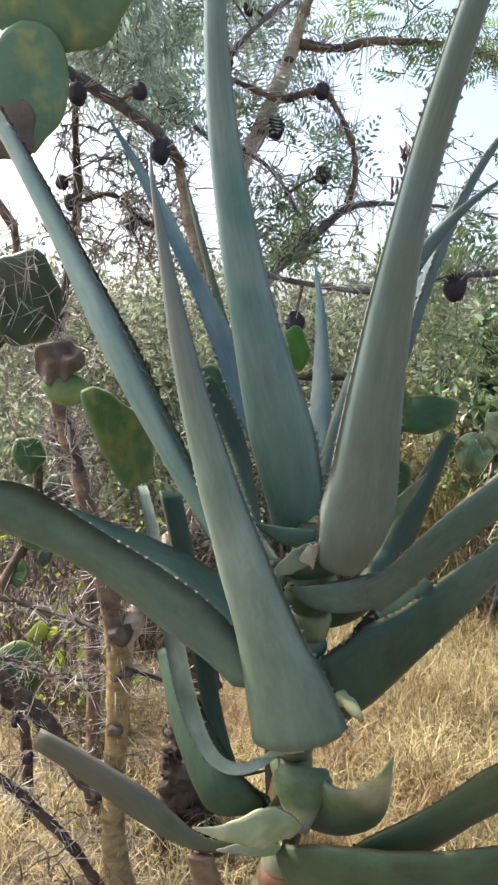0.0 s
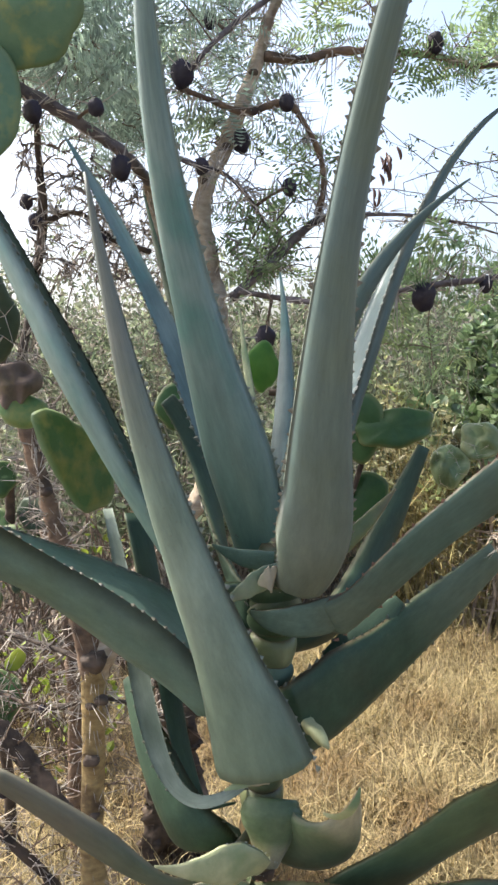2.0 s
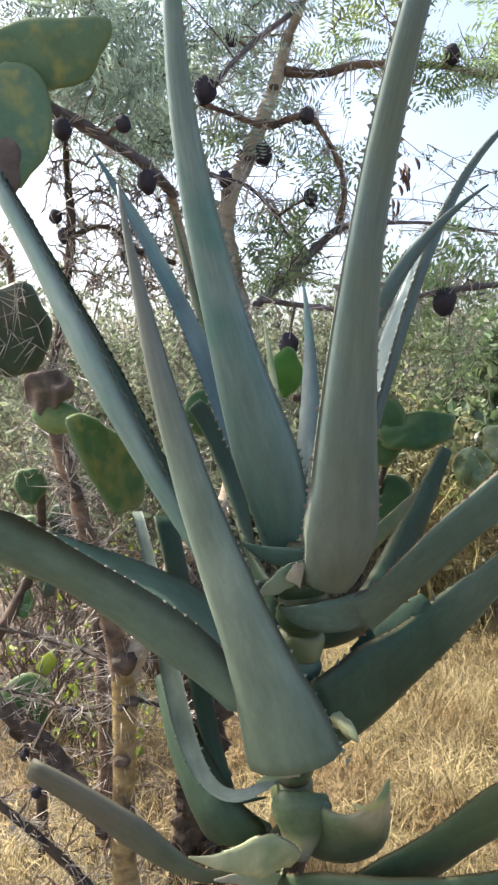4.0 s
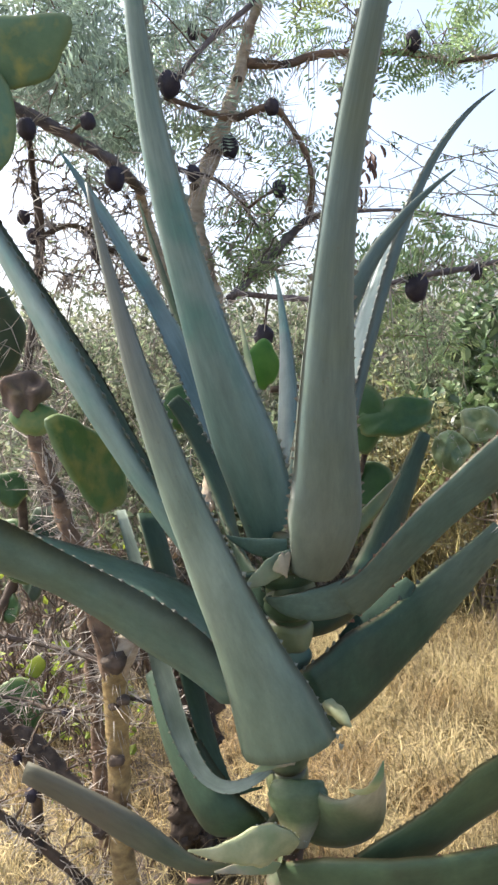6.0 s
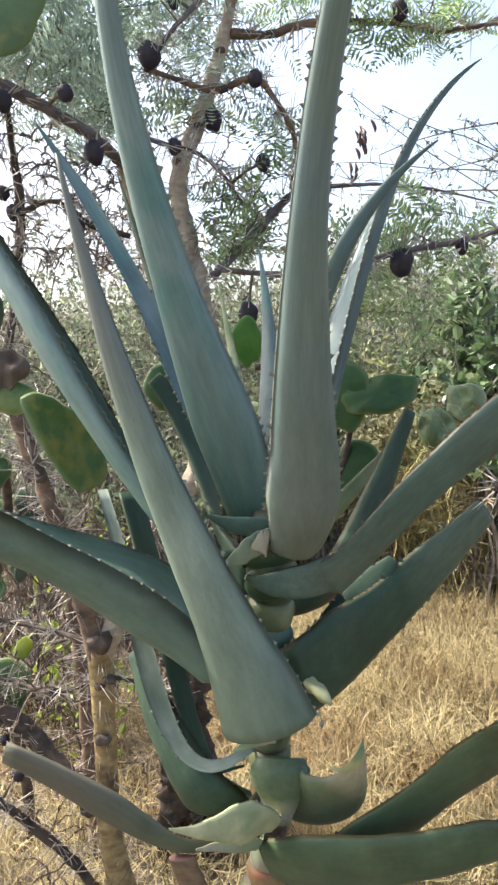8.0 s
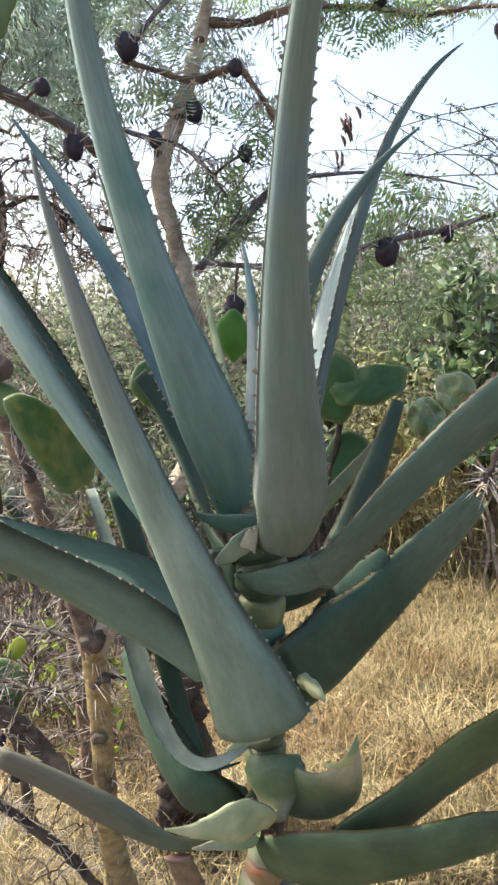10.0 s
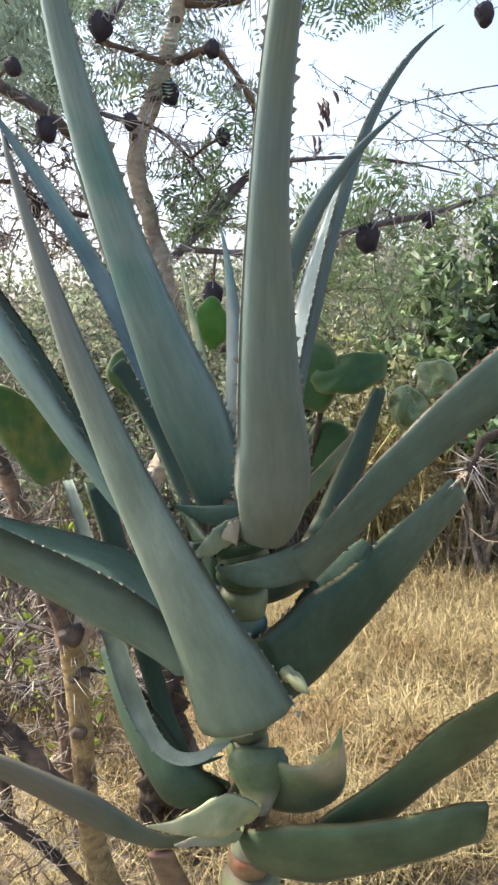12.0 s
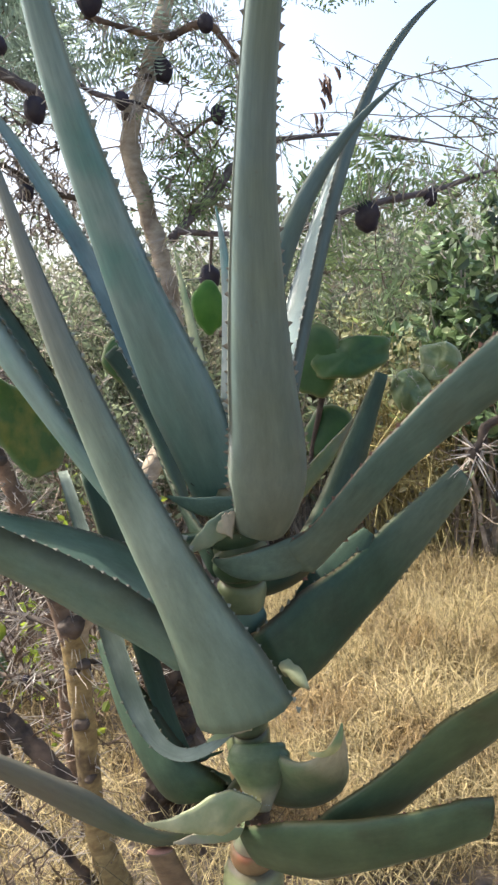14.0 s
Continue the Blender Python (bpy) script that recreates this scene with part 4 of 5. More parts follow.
def twigs(boxes, seed, leafy, name, leaf_mat, per=5, mat=TWIG, leaf_size=(0.06, 0.13), r0=0.0022, thorny=0.6):
    """Twigs from the nearest limb into boxes of the crown, with feathery leaves and spines along them."""
    r = np.random.default_rng(seed)
    wood, green, spike = Heap(), Heap(), Heap()
    base = np.array([s[0] for s in SAMPLES])
    tips = []
    for lo, hi, count in boxes:
        lo, hi = np.minimum(lo, hi), np.maximum(lo, hi)
        for _ in range(count):
            end = r.uniform(lo, hi)
            pool = base if not tips else np.vstack([base, np.array(tips)])
            dist = np.linalg.norm(pool - end, axis=1) + r.uniform(0, 0.06, len(pool))
            start = pool[dist.argmin()]
            mid = (start + end) / 2 + r.normal(0, 0.11, 3) * np.linalg.norm(end - start) + (0, 0, 0.01)
            u = np.linspace(0, 1, 7)[:, None]
            line = (1 - u) ** 2 * start + 2 * u * (1 - u) * mid + u * u * end + r.normal(0, 0.0022, (7, 3)) * np.minimum(u * 4, 1)
            tips.extend([line[3], line[5]])
            wood.stick(line - TREE_AT, r0 * r.uniform(0.7, 1.3), r0 * 0.5)
            length = np.linalg.norm(end - start)
            for _ in range(int(per * leafy * (0.5 + min(length / 0.2, 1.5)))):
                q = r.uniform(0.2, 1.0)
                i = min(int(q * 6), 5)
                p = line[i] + (line[i + 1] - line[i]) * (q * 6 - i)
                feather(green, p - TREE_AT, r, r.uniform(*leaf_size))
            for _ in range(int(length / 0.02 * thorny)):
                q = r.uniform(0.05, 1.0)
                i = min(int(q * 6), 5)
                p = line[i] + (line[i + 1] - line[i]) * (q * 6 - i)
                spike.cone(p - TREE_AT, r.normal(size=3), r.uniform(0.02, 0.07), 0.0013)
    tagged(wood.obj(name + "_brushwood", mat, tree), "fine dark twigs", kind="stuff")
    if green.n:
        tagged(green.obj(name + "_foliage", leaf_mat, tree), "feathery green leaflets", kind="stuff")
    if spike.n:
        tagged(spike.obj(name + "_thorn_cover", THORN, tree), "white twig spines", kind="stuff")


def feather(h, p, r, length):
    """One feathery leaf: a stalk with rows of narrow leaflets."""
    way = unit(r.normal(size=3) * (1, 1, 0.7))
    side = unit(np.cross(way, r.normal(size=3)))
    droop = np.array([0, 0, r.uniform(-0.25, 0.2)])
    n = max(5, int(length / 0.0105))
    for i in range(n):
        f = (i + 1) / n
        q = p + way * length * f + droop * length * f * f
        w = length * 0.25 * math.sin(math.pi * min(0.18 + f * 0.75, 1)) + 0.004
        for k in (-1, 1):
            if r.random() < 0.06:
                continue
            d = unit(side * k + way * 0.45 + r.normal(0, 0.06, 3))
            h.blade(q, d, way + r.normal(0, 0.06, 3), w * r.uniform(0.75, 1.15), 0.0076)


twigs([
    ((-0.600, 1.600, 2.180), (-0.330, 2.400, 1.900), 90),
    ((-0.480, 1.650, 1.900), (-0.300, 2.200, 1.780), 34),
    ((-0.330, 1.800, 2.190), (-0.024, 2.400, 2.020), 36),
    ((-0.205, 1.850, 1.980), (-0.010, 2.300, 1.801), 13),
], 21, 0.9, "crown", FERN_GREY, r0=0.0019, leaf_size=(0.08, 0.15))
twigs([
    ((0.026, 1.900, 2.160), (0.623, 2.400, 2.021), 34),
    ((0.120, 1.950, 1.960), (0.560, 2.150, 1.900), 14),
    ((-0.047, 1.900, 1.804), (0.111, 2.100, 1.670), 7),
    ((-0.157, 1.850, 1.629), (0.030, 2.100, 1.466), 18),
    ((0.114, 1.700, 1.490), (0.502, 1.950, 1.430), 10),
    ((0.160, 1.680, 1.386), (0.340, 1.900, 1.250), 8),
], 22, 0.9, "side", FERN, r0=0.0019, leaf_size=(0.07, 0.14))
twigs([
    ((0.150, 1.660, 1.480), (0.640, 1.950, 1.405), 9),
], 26, 0.9, "low_side", FERN_LIT, r0=0.0019, leaf_size=(0.07, 0.12))
twigs([
    ((-0.573, 1.700, 1.749), (-0.347, 2.500, 1.487), 520),
    ((-0.214, 1.850, 1.776), (0.095, 2.400, 1.497), 130),
    ((-0.640, 1.750, 1.449), (-0.538, 2.200, 0.939), 200),
], 23, 0.07, "bare", FERN_GREY, r0=0.0025, thorny=0.9, mat=TWIG_GREY)
twigs([
    ((-0.665, 1.650, 0.944), (-0.565, 2.100, -0.047), 120),
    ((-0.694, 1.600, 0.572), (-0.400, 2.000, -0.137), 110),
], 25, 0.0, "low", FERN_GREY, r0=0.0026, thorny=0.35, mat=TWIG)
# Unseen limb and crown, added out of view to shade the aloe.
limb([(-0.625, 1.750, 1.552, 0.010), (-0.85, 1.75, 1.9, 0.014), (-0.95, 1.9, 2.4, 0.012), (-0.9, 2.1, 2.75, 0.007)], BARK_RED)
twigs([((-1.45, 1.6, 2.62), (-0.35, 2.5, 3.05), 120)], 24, 1.6, "upper_crown", FERN_GREY, r0=0.004, thorny=0.0, leaf_size=(0.08, 0.14))


def knot(at, r, seed):
    bm = bmesh.new()
    bmesh.ops.create_icosphere(bm, subdivisions=3, radius=r)
    for v in bm.verts:
        v.co *= 1 + 0.45 * noise.noise(v.co * 60 + Vector((seed, 0, 0)))
        v.co.z *= 0.75
    me = bpy.data.meshes.new("knot")
    bm.to_mesh(me)
    bm.free()
    me.polygons.foreach_set("use_smooth", [True] * len(me.polygons))
    me.materials.append(BARK_DARK)
    ob = new("knot", me)
    ob.parent = tree
    ob.location = Vector(at) - Vector(TREE_AT)


for k_, (at_, r_) in enumerate([((-0.411, 1.690, 0.707), 0.028), ((-0.404, 1.690, 0.623), 0.014), ((-0.426, 1.690, 0.612), 0.013), ((-0.432, 1.690, 0.493), 0.017), ((-0.442, 1.700, 0.366), 0.016), ((-0.455, 1.685, 0.907), 0.013), ((-0.489, 1.685, 1.058), 0.012), ((-0.180, 1.920, 1.694), 0.012), ((-0.067, 1.955, 1.918), 0.011), ((-0.130, 1.930, 1.763), 0.010)]):
    knot(at_, r_, k_ * 3.1)
spines(SAMPLES, 1100, 31, "thorn_cover", (0.04, 0.10))
spines(SAMPLES, 200, 32, "trunk_thorn_cover", (0.03, 0.065), keep=lambda p: p[2] < 1.0)
spines(SAMPLES, 160, 34, "fork_thorn_cover", (0.03, 0.09), keep=lambda p: 0.9 < p[2] < 1.4 and p[0] < -0.3)
spines(SAMPLES, 130, 33, "low_thorn_cover", (0.03, 0.075), keep=lambda p: p[2] < 1.45 and p[0] < -0.3)


# ---- prickly pears ----
def pad(plant, at, w, h, facing, roll, mat, seed, spiny=0, thick=0.018, label="", spine_len=(0.015, 0.04), fold=0.0, egg=0.12, crumple=0.0, stout=0.0006):
    """A flat fleshy joint: an uneven egg-shaped disc with rounded rim. facing: the way its flat side looks."""
    nrm = unit(facing)
    up = unit(np.array([0, 0, 1.0]) - nrm[2] * nrm)
    sx = np.cross(up, nrm)
    c, s = math.cos(radians(roll)), math.sin(radians(roll))
    sx, up = sx * c + up * s, up * c - sx * s
    rings, cols = 7, 30
    verts, edge = [], []
    prof = [(0.0, 1.0), (0.35, 0.96), (0.65, 0.85), (0.85, 0.64), (0.95, 0.4), (1.0, 0.0)]
    o = plant.location
    lay = []
    for sign in (1, -1):
        for (rad, th) in (prof if sign == 1 else prof[-2::-1]):
            row = []
            for k in range(cols if rad > 0 else 1):
                a = 2 * math.pi * k / cols
                wob = 1 + (0.34 if mat == PAD_DEAD else 0.22) * noise.noise(Vector((math.cos(a) * 1.3 + seed, math.sin(a) * 1.3, seed * 0.7))) + 0.02 * noise.noise(Vector((math.cos(a) * 5 + seed, math.sin(a) * 5, 0)))
                x, y = math.cos(a) * rad * wob * w / 2 * (1 + egg * math.sin(a)), math.sin(a) * rad * wob * h / 2
                z = sign * th * thick / 2 * (1 + 0.25 * noise.noise(Vector((x * 25 + seed, y * 25, sign)))) + fold * (x / w) ** 2 * w + 0.006 * noise.noise(Vector((x * 14, y * 14, seed))) + crumple * noise.noise(Vector((x * 45, y * 45, seed)))
                row.append(len(verts))
                verts.append(Vector(at) + Vector(sx * x + up * y + nrm * z) - o)
                edge.append(max(0.0, (rad - 0.88) / 0.12))
            lay.append(row)
    faces = []
    for a, b in zip(lay, lay[1:]):
        for k in range(cols):
            k2 = (k + 1) % cols
            if len(a) == 1:
                faces.append((a[0], b[k], b[k2]))
            elif len(b) == 1:
                faces.append((a[k], b[0], a[k2]))
            else:
                faces.append((a[k], b[k], b[k2], a[k2]))
    ob = mesh("pad", verts, faces, mat, plant, label, attrs={"edge": edge})
    if spiny:
        g = np.random.default_rng(seed)
        hp = Heap()
        for _ in range(spiny):
            x, y = g.uniform(-0.42, 0.42) * w, g.uniform(-0.45, 0.45) * h
            sg = 1 if g.random() < 0.8 else -1
            p = np.array(at) + sx * x + up * y + nrm * sg * thick * 0.42 - np.array(o)
            for _ in range(int(g.integers(3, 6))):
                hp.cone(p, unit(nrm * sg + g.normal(size=3) * 0.65), g.uniform(*spine_len), stout)
        tagged(hp.obj("spine_cover", THORN, ob), "white spine clusters", kind="stuff")
    return ob


def cactus_stem(plant, pts, mat, label="woody grey-brown stem"):
    line = spline(pts, 8)
    v, f = tube(line[:, :3] - np.array(plant.location), line[:, 3], 12, 0.25, 2, 30)
    mesh("stem", v, f, mat, plant, label)


pear = thing("prickly_pear", "tall prickly pear with spotted green and withered pads", "cactus", (-0.98, 1.75, 0.0))
cactus_stem(pear, [(-0.98, 1.75, -0.03, 0.055), (-0.95, 1.72, 0.5, 0.045), (-0.82, 1.62, 1.1, 0.034), (-0.535, 1.500, 1.360, 0.018)], BARK_DARK)
cactus_stem(pear, [(-0.83, 1.62, 1.08, 0.03), (-0.76, 1.58, 1.5, 0.024), (-0.560, 1.550, 1.848, 0.012)], BARK_DARK)
pad(pear, (-0.482, 1.500, 1.737), 0.125, 0.215, (0.25, -1, 0.1), 0, PAD_HAZY, 1, 0, label="green pad with a brown rotted patch")
pad(pear, (-0.516, 1.480, 1.672), 0.090, 0.110, (0.2, -1, 0.1), 10, PAD_DEAD, 2, 0, 0.02, "brown withered patch of a pad")
pad(pear, (-0.425, 1.530, 1.865), 0.24, 0.12, (0.1, -1, -0.3), 8, PAD_HAZY, 3, 0, label="green pad with yellow spots")
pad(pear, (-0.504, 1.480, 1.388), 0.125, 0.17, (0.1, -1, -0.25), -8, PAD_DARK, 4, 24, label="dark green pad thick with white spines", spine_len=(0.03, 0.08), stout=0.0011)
pad(pear, (-0.424, 1.420, 1.277), 0.080, 0.075, (0.3, -1, 0.2), 20, PAD_DEAD, 5, 0, 0.022, "shrivelled brown pad", crumple=0.035)
pad(pear, (-0.412, 1.420, 1.235), 0.08, 0.055, (0.1, -1, 0.3), -10, PAD_SPOT, 6, 0, 0.025, "yellowing pad base")
pad(pear, (-0.302, 1.330, 1.166), 0.105, 0.205, (2.4, -1, 0.1), 42, PAD_SPOT, 7, 0, 0.012, "green pad with yellow spots and dark holes", egg=-0.28, fold=0.25, crumple=0.006)
pad(pear, (-0.636, 1.800, 0.911), 0.10, 0.12, (0.0, -1, 0.5), 30, PAD, 9, 6)

cactus_stem(pear, [(-0.95, 1.74, 0.45, 0.020), (-0.735, 1.880, 0.775, 0.014), (-0.660, 1.870, 0.936, 0.012), (-0.631, 1.840, 1.059, 0.010)], BARK_DARK)
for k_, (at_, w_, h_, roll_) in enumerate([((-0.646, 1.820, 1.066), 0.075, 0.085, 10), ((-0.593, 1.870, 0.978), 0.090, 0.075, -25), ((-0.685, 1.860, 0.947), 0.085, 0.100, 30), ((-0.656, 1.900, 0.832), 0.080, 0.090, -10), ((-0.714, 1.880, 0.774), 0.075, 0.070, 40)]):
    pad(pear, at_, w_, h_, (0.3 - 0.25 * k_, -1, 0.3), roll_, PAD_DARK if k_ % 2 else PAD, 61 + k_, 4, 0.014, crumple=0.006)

pear2 = thing("prickly_pear", "prickly pear with fresh green pads behind the aloe", "cactus", (-0.12, 1.9, 0.0))
cactus_stem(pear2, [(-0.12, 1.9, -0.03, 0.016), (-0.115, 1.9, 0.5, 0.011), (-0.06, 1.86, 0.85, 0.008), (0.064, 1.800, 0.869, 0.006), (0.109, 1.820, 0.990, 0.005), (0.146, 1.800, 1.135, 0.007), (0.094, 1.780, 1.223, 0.007), (-0.043, 1.760, 1.237, 0.007)], BARK_DARK)
pad(pear2, (-0.049, 1.720, 1.287), 0.060, 0.100, (0.3, -1, 0.1), -5, PAD_LIT, 11, 0, label="young pad, sunlight on it painted as bright green")
pad(pear2, (0.135, 1.780, 1.155), 0.10, 0.14, (-0.4, -1, 0.1), -12, PAD, 12, 0)
pad(pear2, (0.200, 1.760, 1.159), 0.160, 0.085, (-0.1, -1, 0.45), 8, PAD, 13, 0, 0.022, "dark green pad lying level", fold=-0.35, crumple=0.010)
pad(pear2, (0.142, 1.820, 1.006), 0.10, 0.12, (-0.3, -1, 0.2), -30, PAD, 14, 0)
pad(pear2, (-0.220, 1.700, 1.214), 0.09, 0.10, (0.2, -1, 0.1), 10, PAD, 15, 0)
pad(pear2, (-0.183, 1.800, 1.189), 0.08, 0.13, (0.6, -1, 0.1), 0, PAD, 17, 0)
pad(pear2, (0.303, 1.720, 1.084), 0.075, 0.085, (-0.2, -1, 0.2), 0, PAD_GREY, 18, 10, 0.04, "lumpy grey-green pad", crumple=0.034)
pad(pear2, (0.364, 1.740, 1.130), 0.085, 0.075, (-0.3, -1, 0.2), -30, PAD_GREY, 19, 8, 0.035, "lumpy grey-green pad", crumple=0.03)

pear3 = thing("prickly_pear", "low spiny prickly pear among thorn twigs", "cactus", (-0.80, 2.05, 0.0))
cactus_stem(pear3, [(-0.80, 2.05, -0.03, 0.016), (-0.79, 2.04, 0.3, 0.014), (-0.808, 1.940, 0.438, 0.012)], BARK_DARK)
pad(pear3, (-0.736, 1.900, 0.520), 0.14, 0.13, (0.1, -1, 0.4), 5, PAD, 21, 30, spine_len=(0.02, 0.05), label="green pad with rows of white spines")
# A single leaf, shaped with pad() and hung on this plant.
pad(pear3, (-0.701, 1.950, 0.600), 0.072, 0.044, (-0.2, -1, 0.2), 35, LEAF_YELLOW, 22, 0, 0.004, "yellow-green leaf built as a thin pad", fold=0.3)

# ---- ground clutter below ----
def stump(at, r, h):
    """A rotten trunk: ragged bark, a broken top and short dead spikes."""
    e = thing("stump", "rotten dark tree stump bristling with dead spikes", "stump", at)
    g = np.random.default_rng(9)
    n = 34
    line = [np.array((0.05 * k / n + 0.008 * g.normal(), 0.008 * g.normal(), -0.03 + (h + 0.03) * k / (n - 1))) for k in range(n)]
    v, f = tube(line, [r * (1.2 - 0.45 * k / n) for k in range(n)], 36, 0.75, 4, 42)
    mesh("trunk", v, f, BARK_DARK, e)
    spike = Heap()
    for _ in range(420):
        k = int(g.integers(0, n))
        d = unit(g.normal(size=3) * (1, 1, 0.8))
        spike.cone(line[k] + d * r * 0.8, d + g.normal(0, 0.4, 3), g.uniform(0.02, 0.07), g.uniform(0.001, 0.0026))
    tagged(spike.obj("spike_cover", TWIG, e), "short dead spikes", kind="stuff")


stump((-0.36, 2.0, 0.0), 0.062, 0.56)


# ---- thicket beyond ----
def shrub(name, at, stems, height, spread, mat, leaf_mat, leaves, leaf_size, seed, label, category, r0=0.006, kinds="", low=0.25, oval=0.55, arch=0.25):
    """A bush of many arching stems with side twigs and small folded leaves."""
    r = np.random.default_rng(seed)
    e = thing(name, label, category, at)
    wood, green = Heap(), Heap()
    lines = []
    for _ in range(stems):
        a = r.uniform(0, 2 * math.pi)
        reach = spread * math.sqrt(r.random())
        top = height * r.uniform(0.45, 1.0) * (1 - 0.25 * (reach / spread) ** 2)
        b = np.array([r.normal(0, spread * 0.22), r.normal(0, spread * 0.22), -0.03])
        end = np.array([math.cos(a) * reach, math.sin(a) * reach, top])
        mid = (b + end) / 2 + np.array([0, 0, top * arch]) + r.normal(0, 0.08, 3) * height
        u = np.linspace(0, 1, 9)[:, None]
        line = (1 - u) ** 2 * b + 2 * u * (1 - u) * mid + u * u * end + r.normal(0, 0.008, (9, 3)) * height * np.minimum(u * 3, 1)
        rr = r0 * r.uniform(0.5, 1.3)
        wood.stick(line, rr, rr * 0.3)
        lines.append(line)
        for _ in range(int(r.integers(4, 9))):
            i = int(r.integers(2, 8))
            tip = line[i] + r.normal(0, 0.13, 3) * height * 0.8
            m = (line[i] + tip) / 2 + r.normal(0, 0.02, 3) * height
            tw = np.array([line[i], m, tip])
            wood.stick(tw, rr * 0.45, rr * 0.2)
            lines.append(np.vstack([tw[0], (tw[0] + tw[1]) / 2, tw[1], (tw[1] + tw[2]) / 2, tw[2]]))
    lines = [l for l in lines if l[-1][2] > low * height]
    for _ in range(leaves):
        line = lines[r.integers(len(lines))]
        i = int(r.integers(max(1, len(line) // 3), len(line)))
        p = line[i] + r.normal(0, 0.022, 3)
        d = unit(r.normal(size=3) + np.array([0, 0, -0.1]))
        s = unit(np.cross(d, r.normal(size=3)))
        ln = r.uniform(*leaf_size)
        w = ln * oval
        fold = np.cross(d, s) * w * 0.22
        green.add([p, p + d * ln * 0.3 + s * w * 0.45 + fold, p + d * ln * 0.68 + s * w * 0.4 + fold, p + d * ln, p + d * ln * 0.68 - s * w * 0.4 + fold, p + d * ln * 0.3 - s * w * 0.45 + fold, p + d * ln * 0.5],
                  [(0, 1, 6), (1, 2, 6), (2, 3, 6), (3, 4, 6), (4, 5, 6), (5, 0, 6)])
    tagged(wood.obj("brushwood", mat, e), "thin tangled branches", kind="stuff")
    if green.n:
        tagged(green.obj("foliage", leaf_mat, e), kind="stuff")
    return e


shrub("leafy_bush", (1.02, 3.95, 0.0), 60, 1.74, 0.55, TWIG_WHITE, BUSH_LEAF, 11000, (0.040, 0.078), 41, "dense broad-leaved bush with glossy dark green leaves", "bush", 0.009, low=0.35, oval=0.7)
shrub("leafy_bush", (1.9, 4.6, 0.0), 50, 1.9, 0.8, TWIG_WHITE, BUSH_LEAF, 7000, (0.040, 0.078), 42, "dense broad-leaved bush with glossy dark green leaves", "bush", 0.009, low=0.30, oval=0.7)
for k_, (x_, y_, hh_, sp_, lv_) in enumerate([(0.42, 3.95, 1.30, 0.34, 1100), (0.66, 3.70, 1.12, 0.28, 700)]):
    shrub("dry_bush", (x_, y_, 0.0), 70, hh_, sp_, TWIG_STRAW, LEAF_DRY, lv_, (0.02, 0.045), 150 + k_, "dry straw-brown bush with curled yellow leaves", "shrub", 0.0055, oval=0.5, low=0.62)
shrub("dead_shrub", (0.74, 3.6, 0.0), 18, 0.98, 0.30, TWIG_PALE, SCRUB_LEAF, 160, (0.02, 0.04), 43, "bare bleached shrub with crooked pale stems", "shrub", 0.013)
for k_, (x_, y_, hh_, sp_, st_) in enumerate([(-0.72, 2.45, 0.50, 0.30, 26), (-1.05, 2.7, 0.80, 0.38, 40), (-0.80, 3.2, 0.85, 0.40, 40)]):
    shrub("thorn_scrub", (x_, y_, 0.0), st_, hh_, sp_, TWIG, LEAF_YELLOW, 130, (0.022, 0.045), 140 + k_, "low brown thorny scrub with a few yellow-green leaves", "shrub", 0.0055, oval=0.6, low=0.15)
for k_, (x_, y_, hh_, sp_, lv_) in enumerate([
    (0.45, 4.9, 1.70, 0.60, 7000), (-0.20, 5.0, 1.80, 0.65, 7000), (-0.85, 4.8, 1.85, 0.70, 7000), (-1.55, 4.6, 1.95, 0.75, 6000),
    (-0.60, 5.9, 2.15, 0.85, 6000), (0.20, 6.1, 2.05, 0.85, 6000), (1.0, 6.0, 2.0, 0.85, 6000), (1.9, 6.0, 2.15, 0.9, 5000), (-1.5, 5.9, 2.3, 0.9, 5000), (-2.4, 5.6, 2.3, 0.9, 4000),
    (-1.45, 3.6, 1.3, 0.50, 2500), (-0.80, 3.9, 1.2, 0.45, 2500), (0.05, 4.2, 1.05, 0.45, 2500), (-0.40, 4.1, 1.2, 0.45, 2500),
]):
    shrub("scrub_bush", (x_, y_, 0.0), 60, hh_, sp_, TWIG_DRY, SCRUB_LEAF, lv_ * 3 // 4, (0.026, 0.060), 50 + k_, "dry tangled scrub with sparse yellow-green leaves", "shrub", 0.006, oval=0.5, low=0.34)


for k_, (x_, y_) in enumerate([(-4.2, 9.0), (-2.9, 9.6), (-1.7, 9.2), (-0.6, 9.7), (0.5, 9.3), (1.6, 9.8), (2.7, 9.2), (3.9, 9.5), (-3.4, 7.4), (3.3, 7.5)]):
    shrub("far_bush", (x_, y_, 0.0), 60, 2.6 + 0.15 * (k_ % 3), 1.15, TWIG_DRY, SCRUB_LEAF, 4500, (0.04, 0.085), 90 + k_, "tall hazy green-brown bush far behind", "bush", 0.010, oval=0.55, low=0.05)


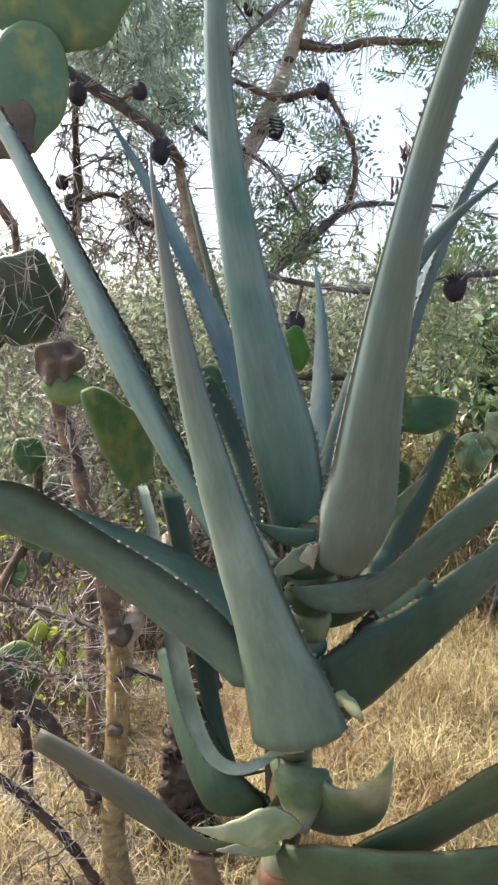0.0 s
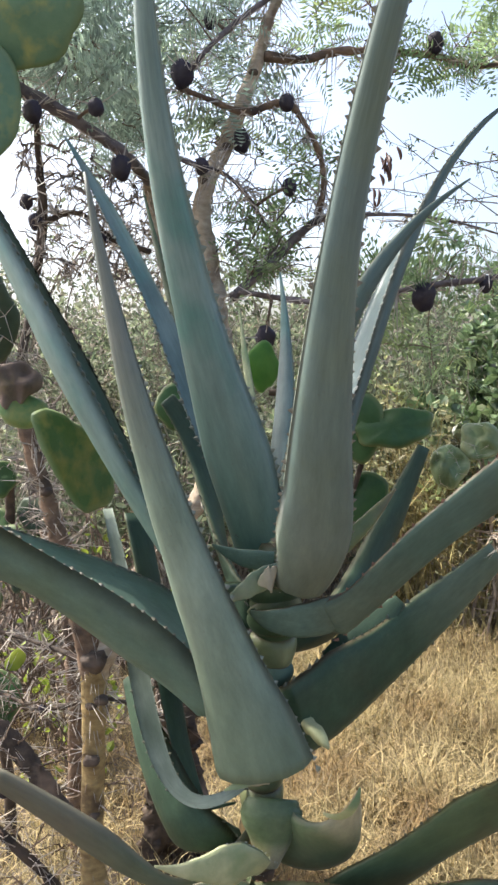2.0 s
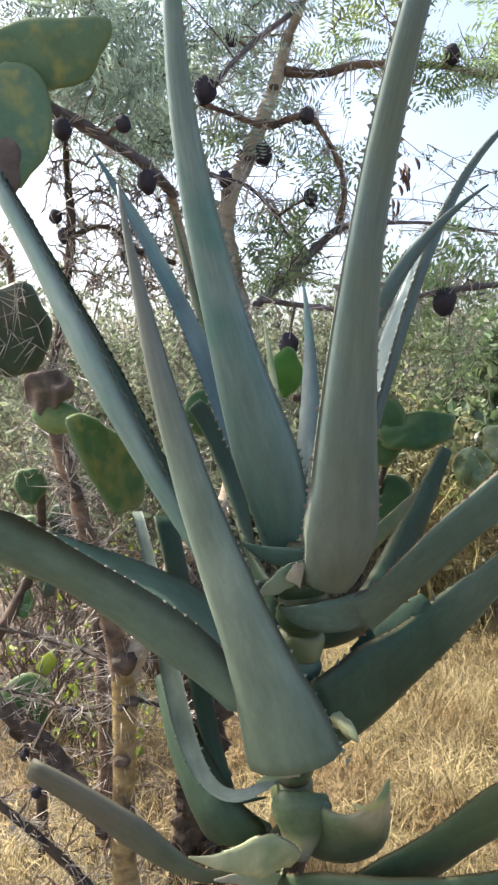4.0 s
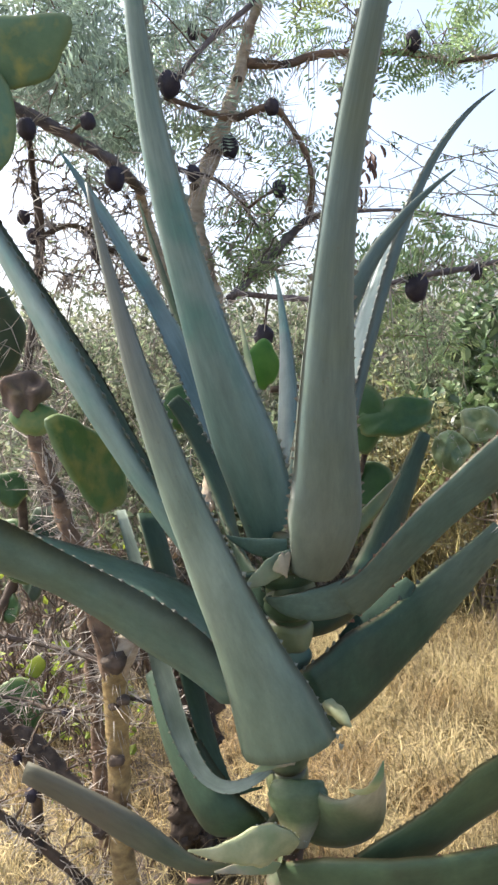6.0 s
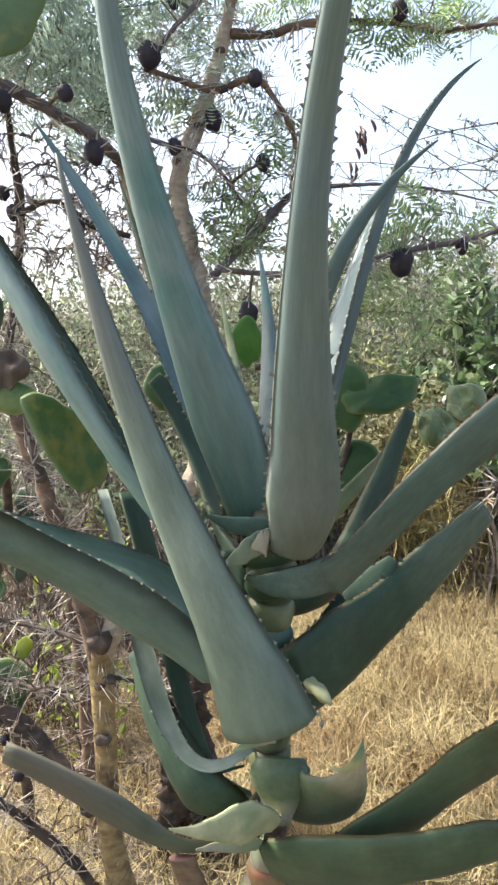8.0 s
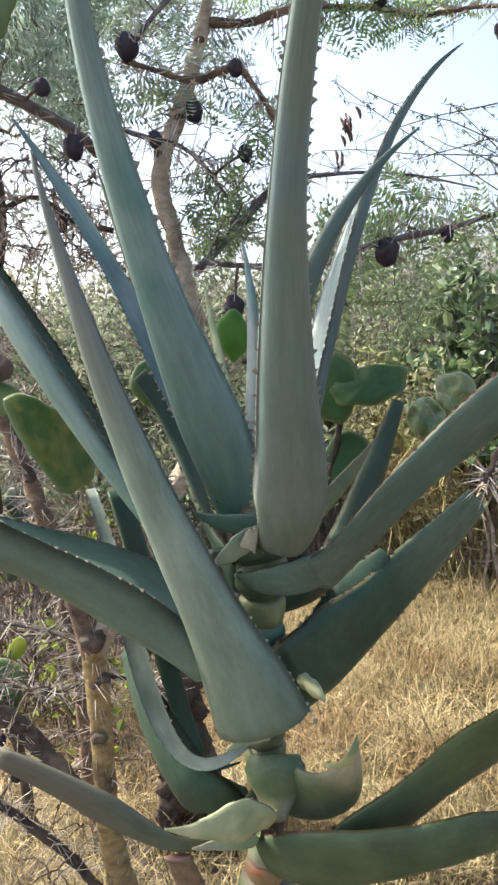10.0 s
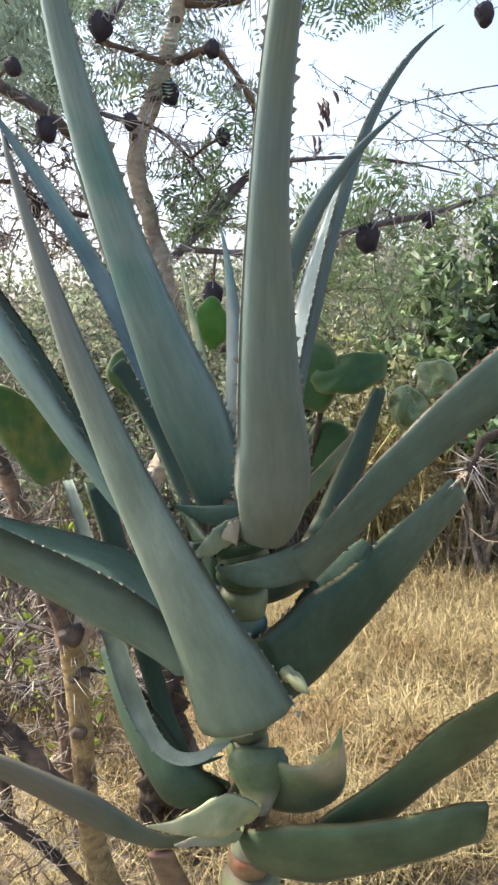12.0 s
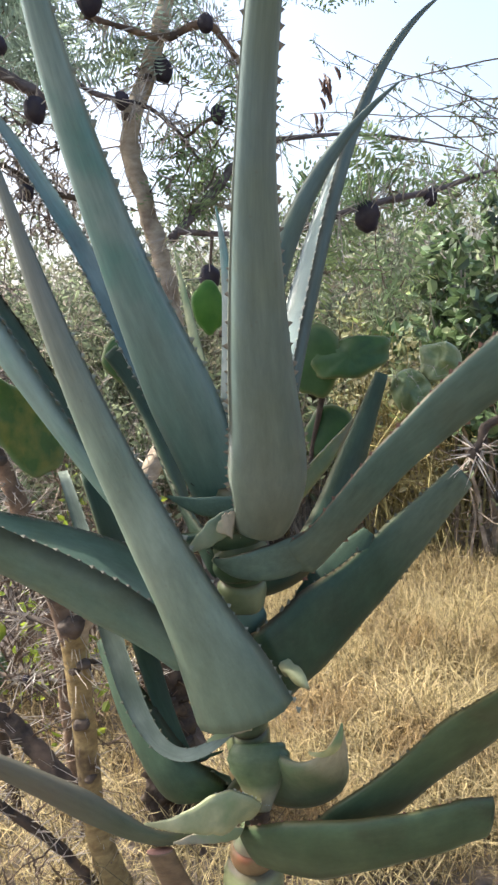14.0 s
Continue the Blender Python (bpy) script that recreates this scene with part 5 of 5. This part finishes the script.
def thorn_sapling():
    e = thing("thorn_shoot", "thorny brown shoot with long pale spines", "shrub", (0.80, 1.35, 0.0))
    o = np.array(e.location)
    line = spline([(0.80, 1.35, -0.03, 0.010), (0.78, 1.33, 0.6, 0.009), (0.62, 1.28, 1.10, 0.007), (0.366, 1.250, 1.104, 0.006), (0.322, 1.240, 1.072, 0.007), (0.312, 1.240, 1.057, 0.009)], 8)
    v, f = tube(line[:, :3] - o, line[:, 3], 8, 0.4, 3, 60)
    mesh("shoot", v, f, BARK_DARK, e)
    r = np.random.default_rng(5)
    for k in range(26):
        h = Heap()
        p = line[-1 - int(r.integers(0, 10)), :3]
        h.cone(p - o, unit(r.normal(size=3)), r.uniform(0.025, 0.07), 0.0014)
        h.obj("spine", THORN, e)


thorn_sapling()


def pod_sapling():
    """A thin sapling against the sky with drooping leaflets and clusters of brown pods."""
    e = thing("sapling", "slender sapling with drooping leaflets and brown seed pods", "tree", (1.25, 3.35, 0.0))
    o = np.array(e.location)
    line = spline([(1.25, 3.35, -0.03), (1.30, 3.34, 0.8), (1.20, 3.32, 1.6), (1.0, 3.3, 2.15)], 8)
    v, f = tube(line - o, np.linspace(0.02, 0.008, len(line)), 8, 0.2, 1, 30)
    mesh("trunk", v, f, BARK_DARK, e)
    wood, green = Heap(), Heap()
    r = np.random.default_rng(77)
    ends = [(0.285, 3.300, 2.172), (0.389, 3.300, 2.116), (0.563, 3.300, 1.862), (0.702, 3.300, 2.035), (0.289, 3.300, 1.820), (0.458, 3.300, 1.757), (0.738, 3.300, 1.936), (0.200, 3.300, 1.938), (0.376, 3.300, 1.959), (0.612, 3.300, 1.951)]
    for end in ends:
        end = np.array(end)
        start = line[int(r.integers(14, 24))]
        mid = (start + end) / 2 + np.array([0, 0, 0.05]) + r.normal(0, 0.03, 3)
        u = np.linspace(0, 1, 9)[:, None]
        tw = (1 - u) ** 2 * start + 2 * u * (1 - u) * mid + u * u * end + r.normal(0, 0.006, (9, 3))
        wood.stick(tw - o, 0.004, 0.0018)
        for _ in range(16):
            i = int(r.integers(3, 9))
            p = tw[i]
            tip = p + r.normal(0, 0.05, 3) + (0, 0, -0.03)
            wood.stick(np.array([p, (p + tip) / 2 + r.normal(0, 0.005, 3), tip]) - o, 0.0015, 0.0008)
            for _ in range(4):
                green.blade(p + (tip - p) * r.random() - o, r.normal(size=3) + (0, 0, -0.6), r.normal(size=3), r.uniform(0.015, 0.03), 0.008)
    tagged(wood.obj("brushwood", TWIG, e), "fine dark twigs", kind="stuff")
    tagged(green.obj("foliage", BUSH_LEAF, e), "small drooping leaflets", kind="stuff")
    for c, count in (((0.307, 3.300, 2.042), 6), ((0.265, 3.300, 1.930), 5), ((0.346, 3.300, 2.065), 2)):
        for _ in range(count):
            p = np.array(c) + r.normal(0, 0.022, 3)
            way = unit(np.array([r.normal(0, 0.25), r.normal(0, 0.25), -1]))
            ln = r.uniform(0.045, 0.075)
            pts = np.array([p + way * ln * q + (0.006 * math.sin(q * 3), 0, 0) for q in np.linspace(0, 1, 7)])
            v, f = tube(pts - o, 0.0065 * np.sin(np.linspace(0.25, 2.9, 7)) + 0.0008, 6, 0.2, r.random(), 60)
            mesh("pod", v, f, POD, e)


pod_sapling()
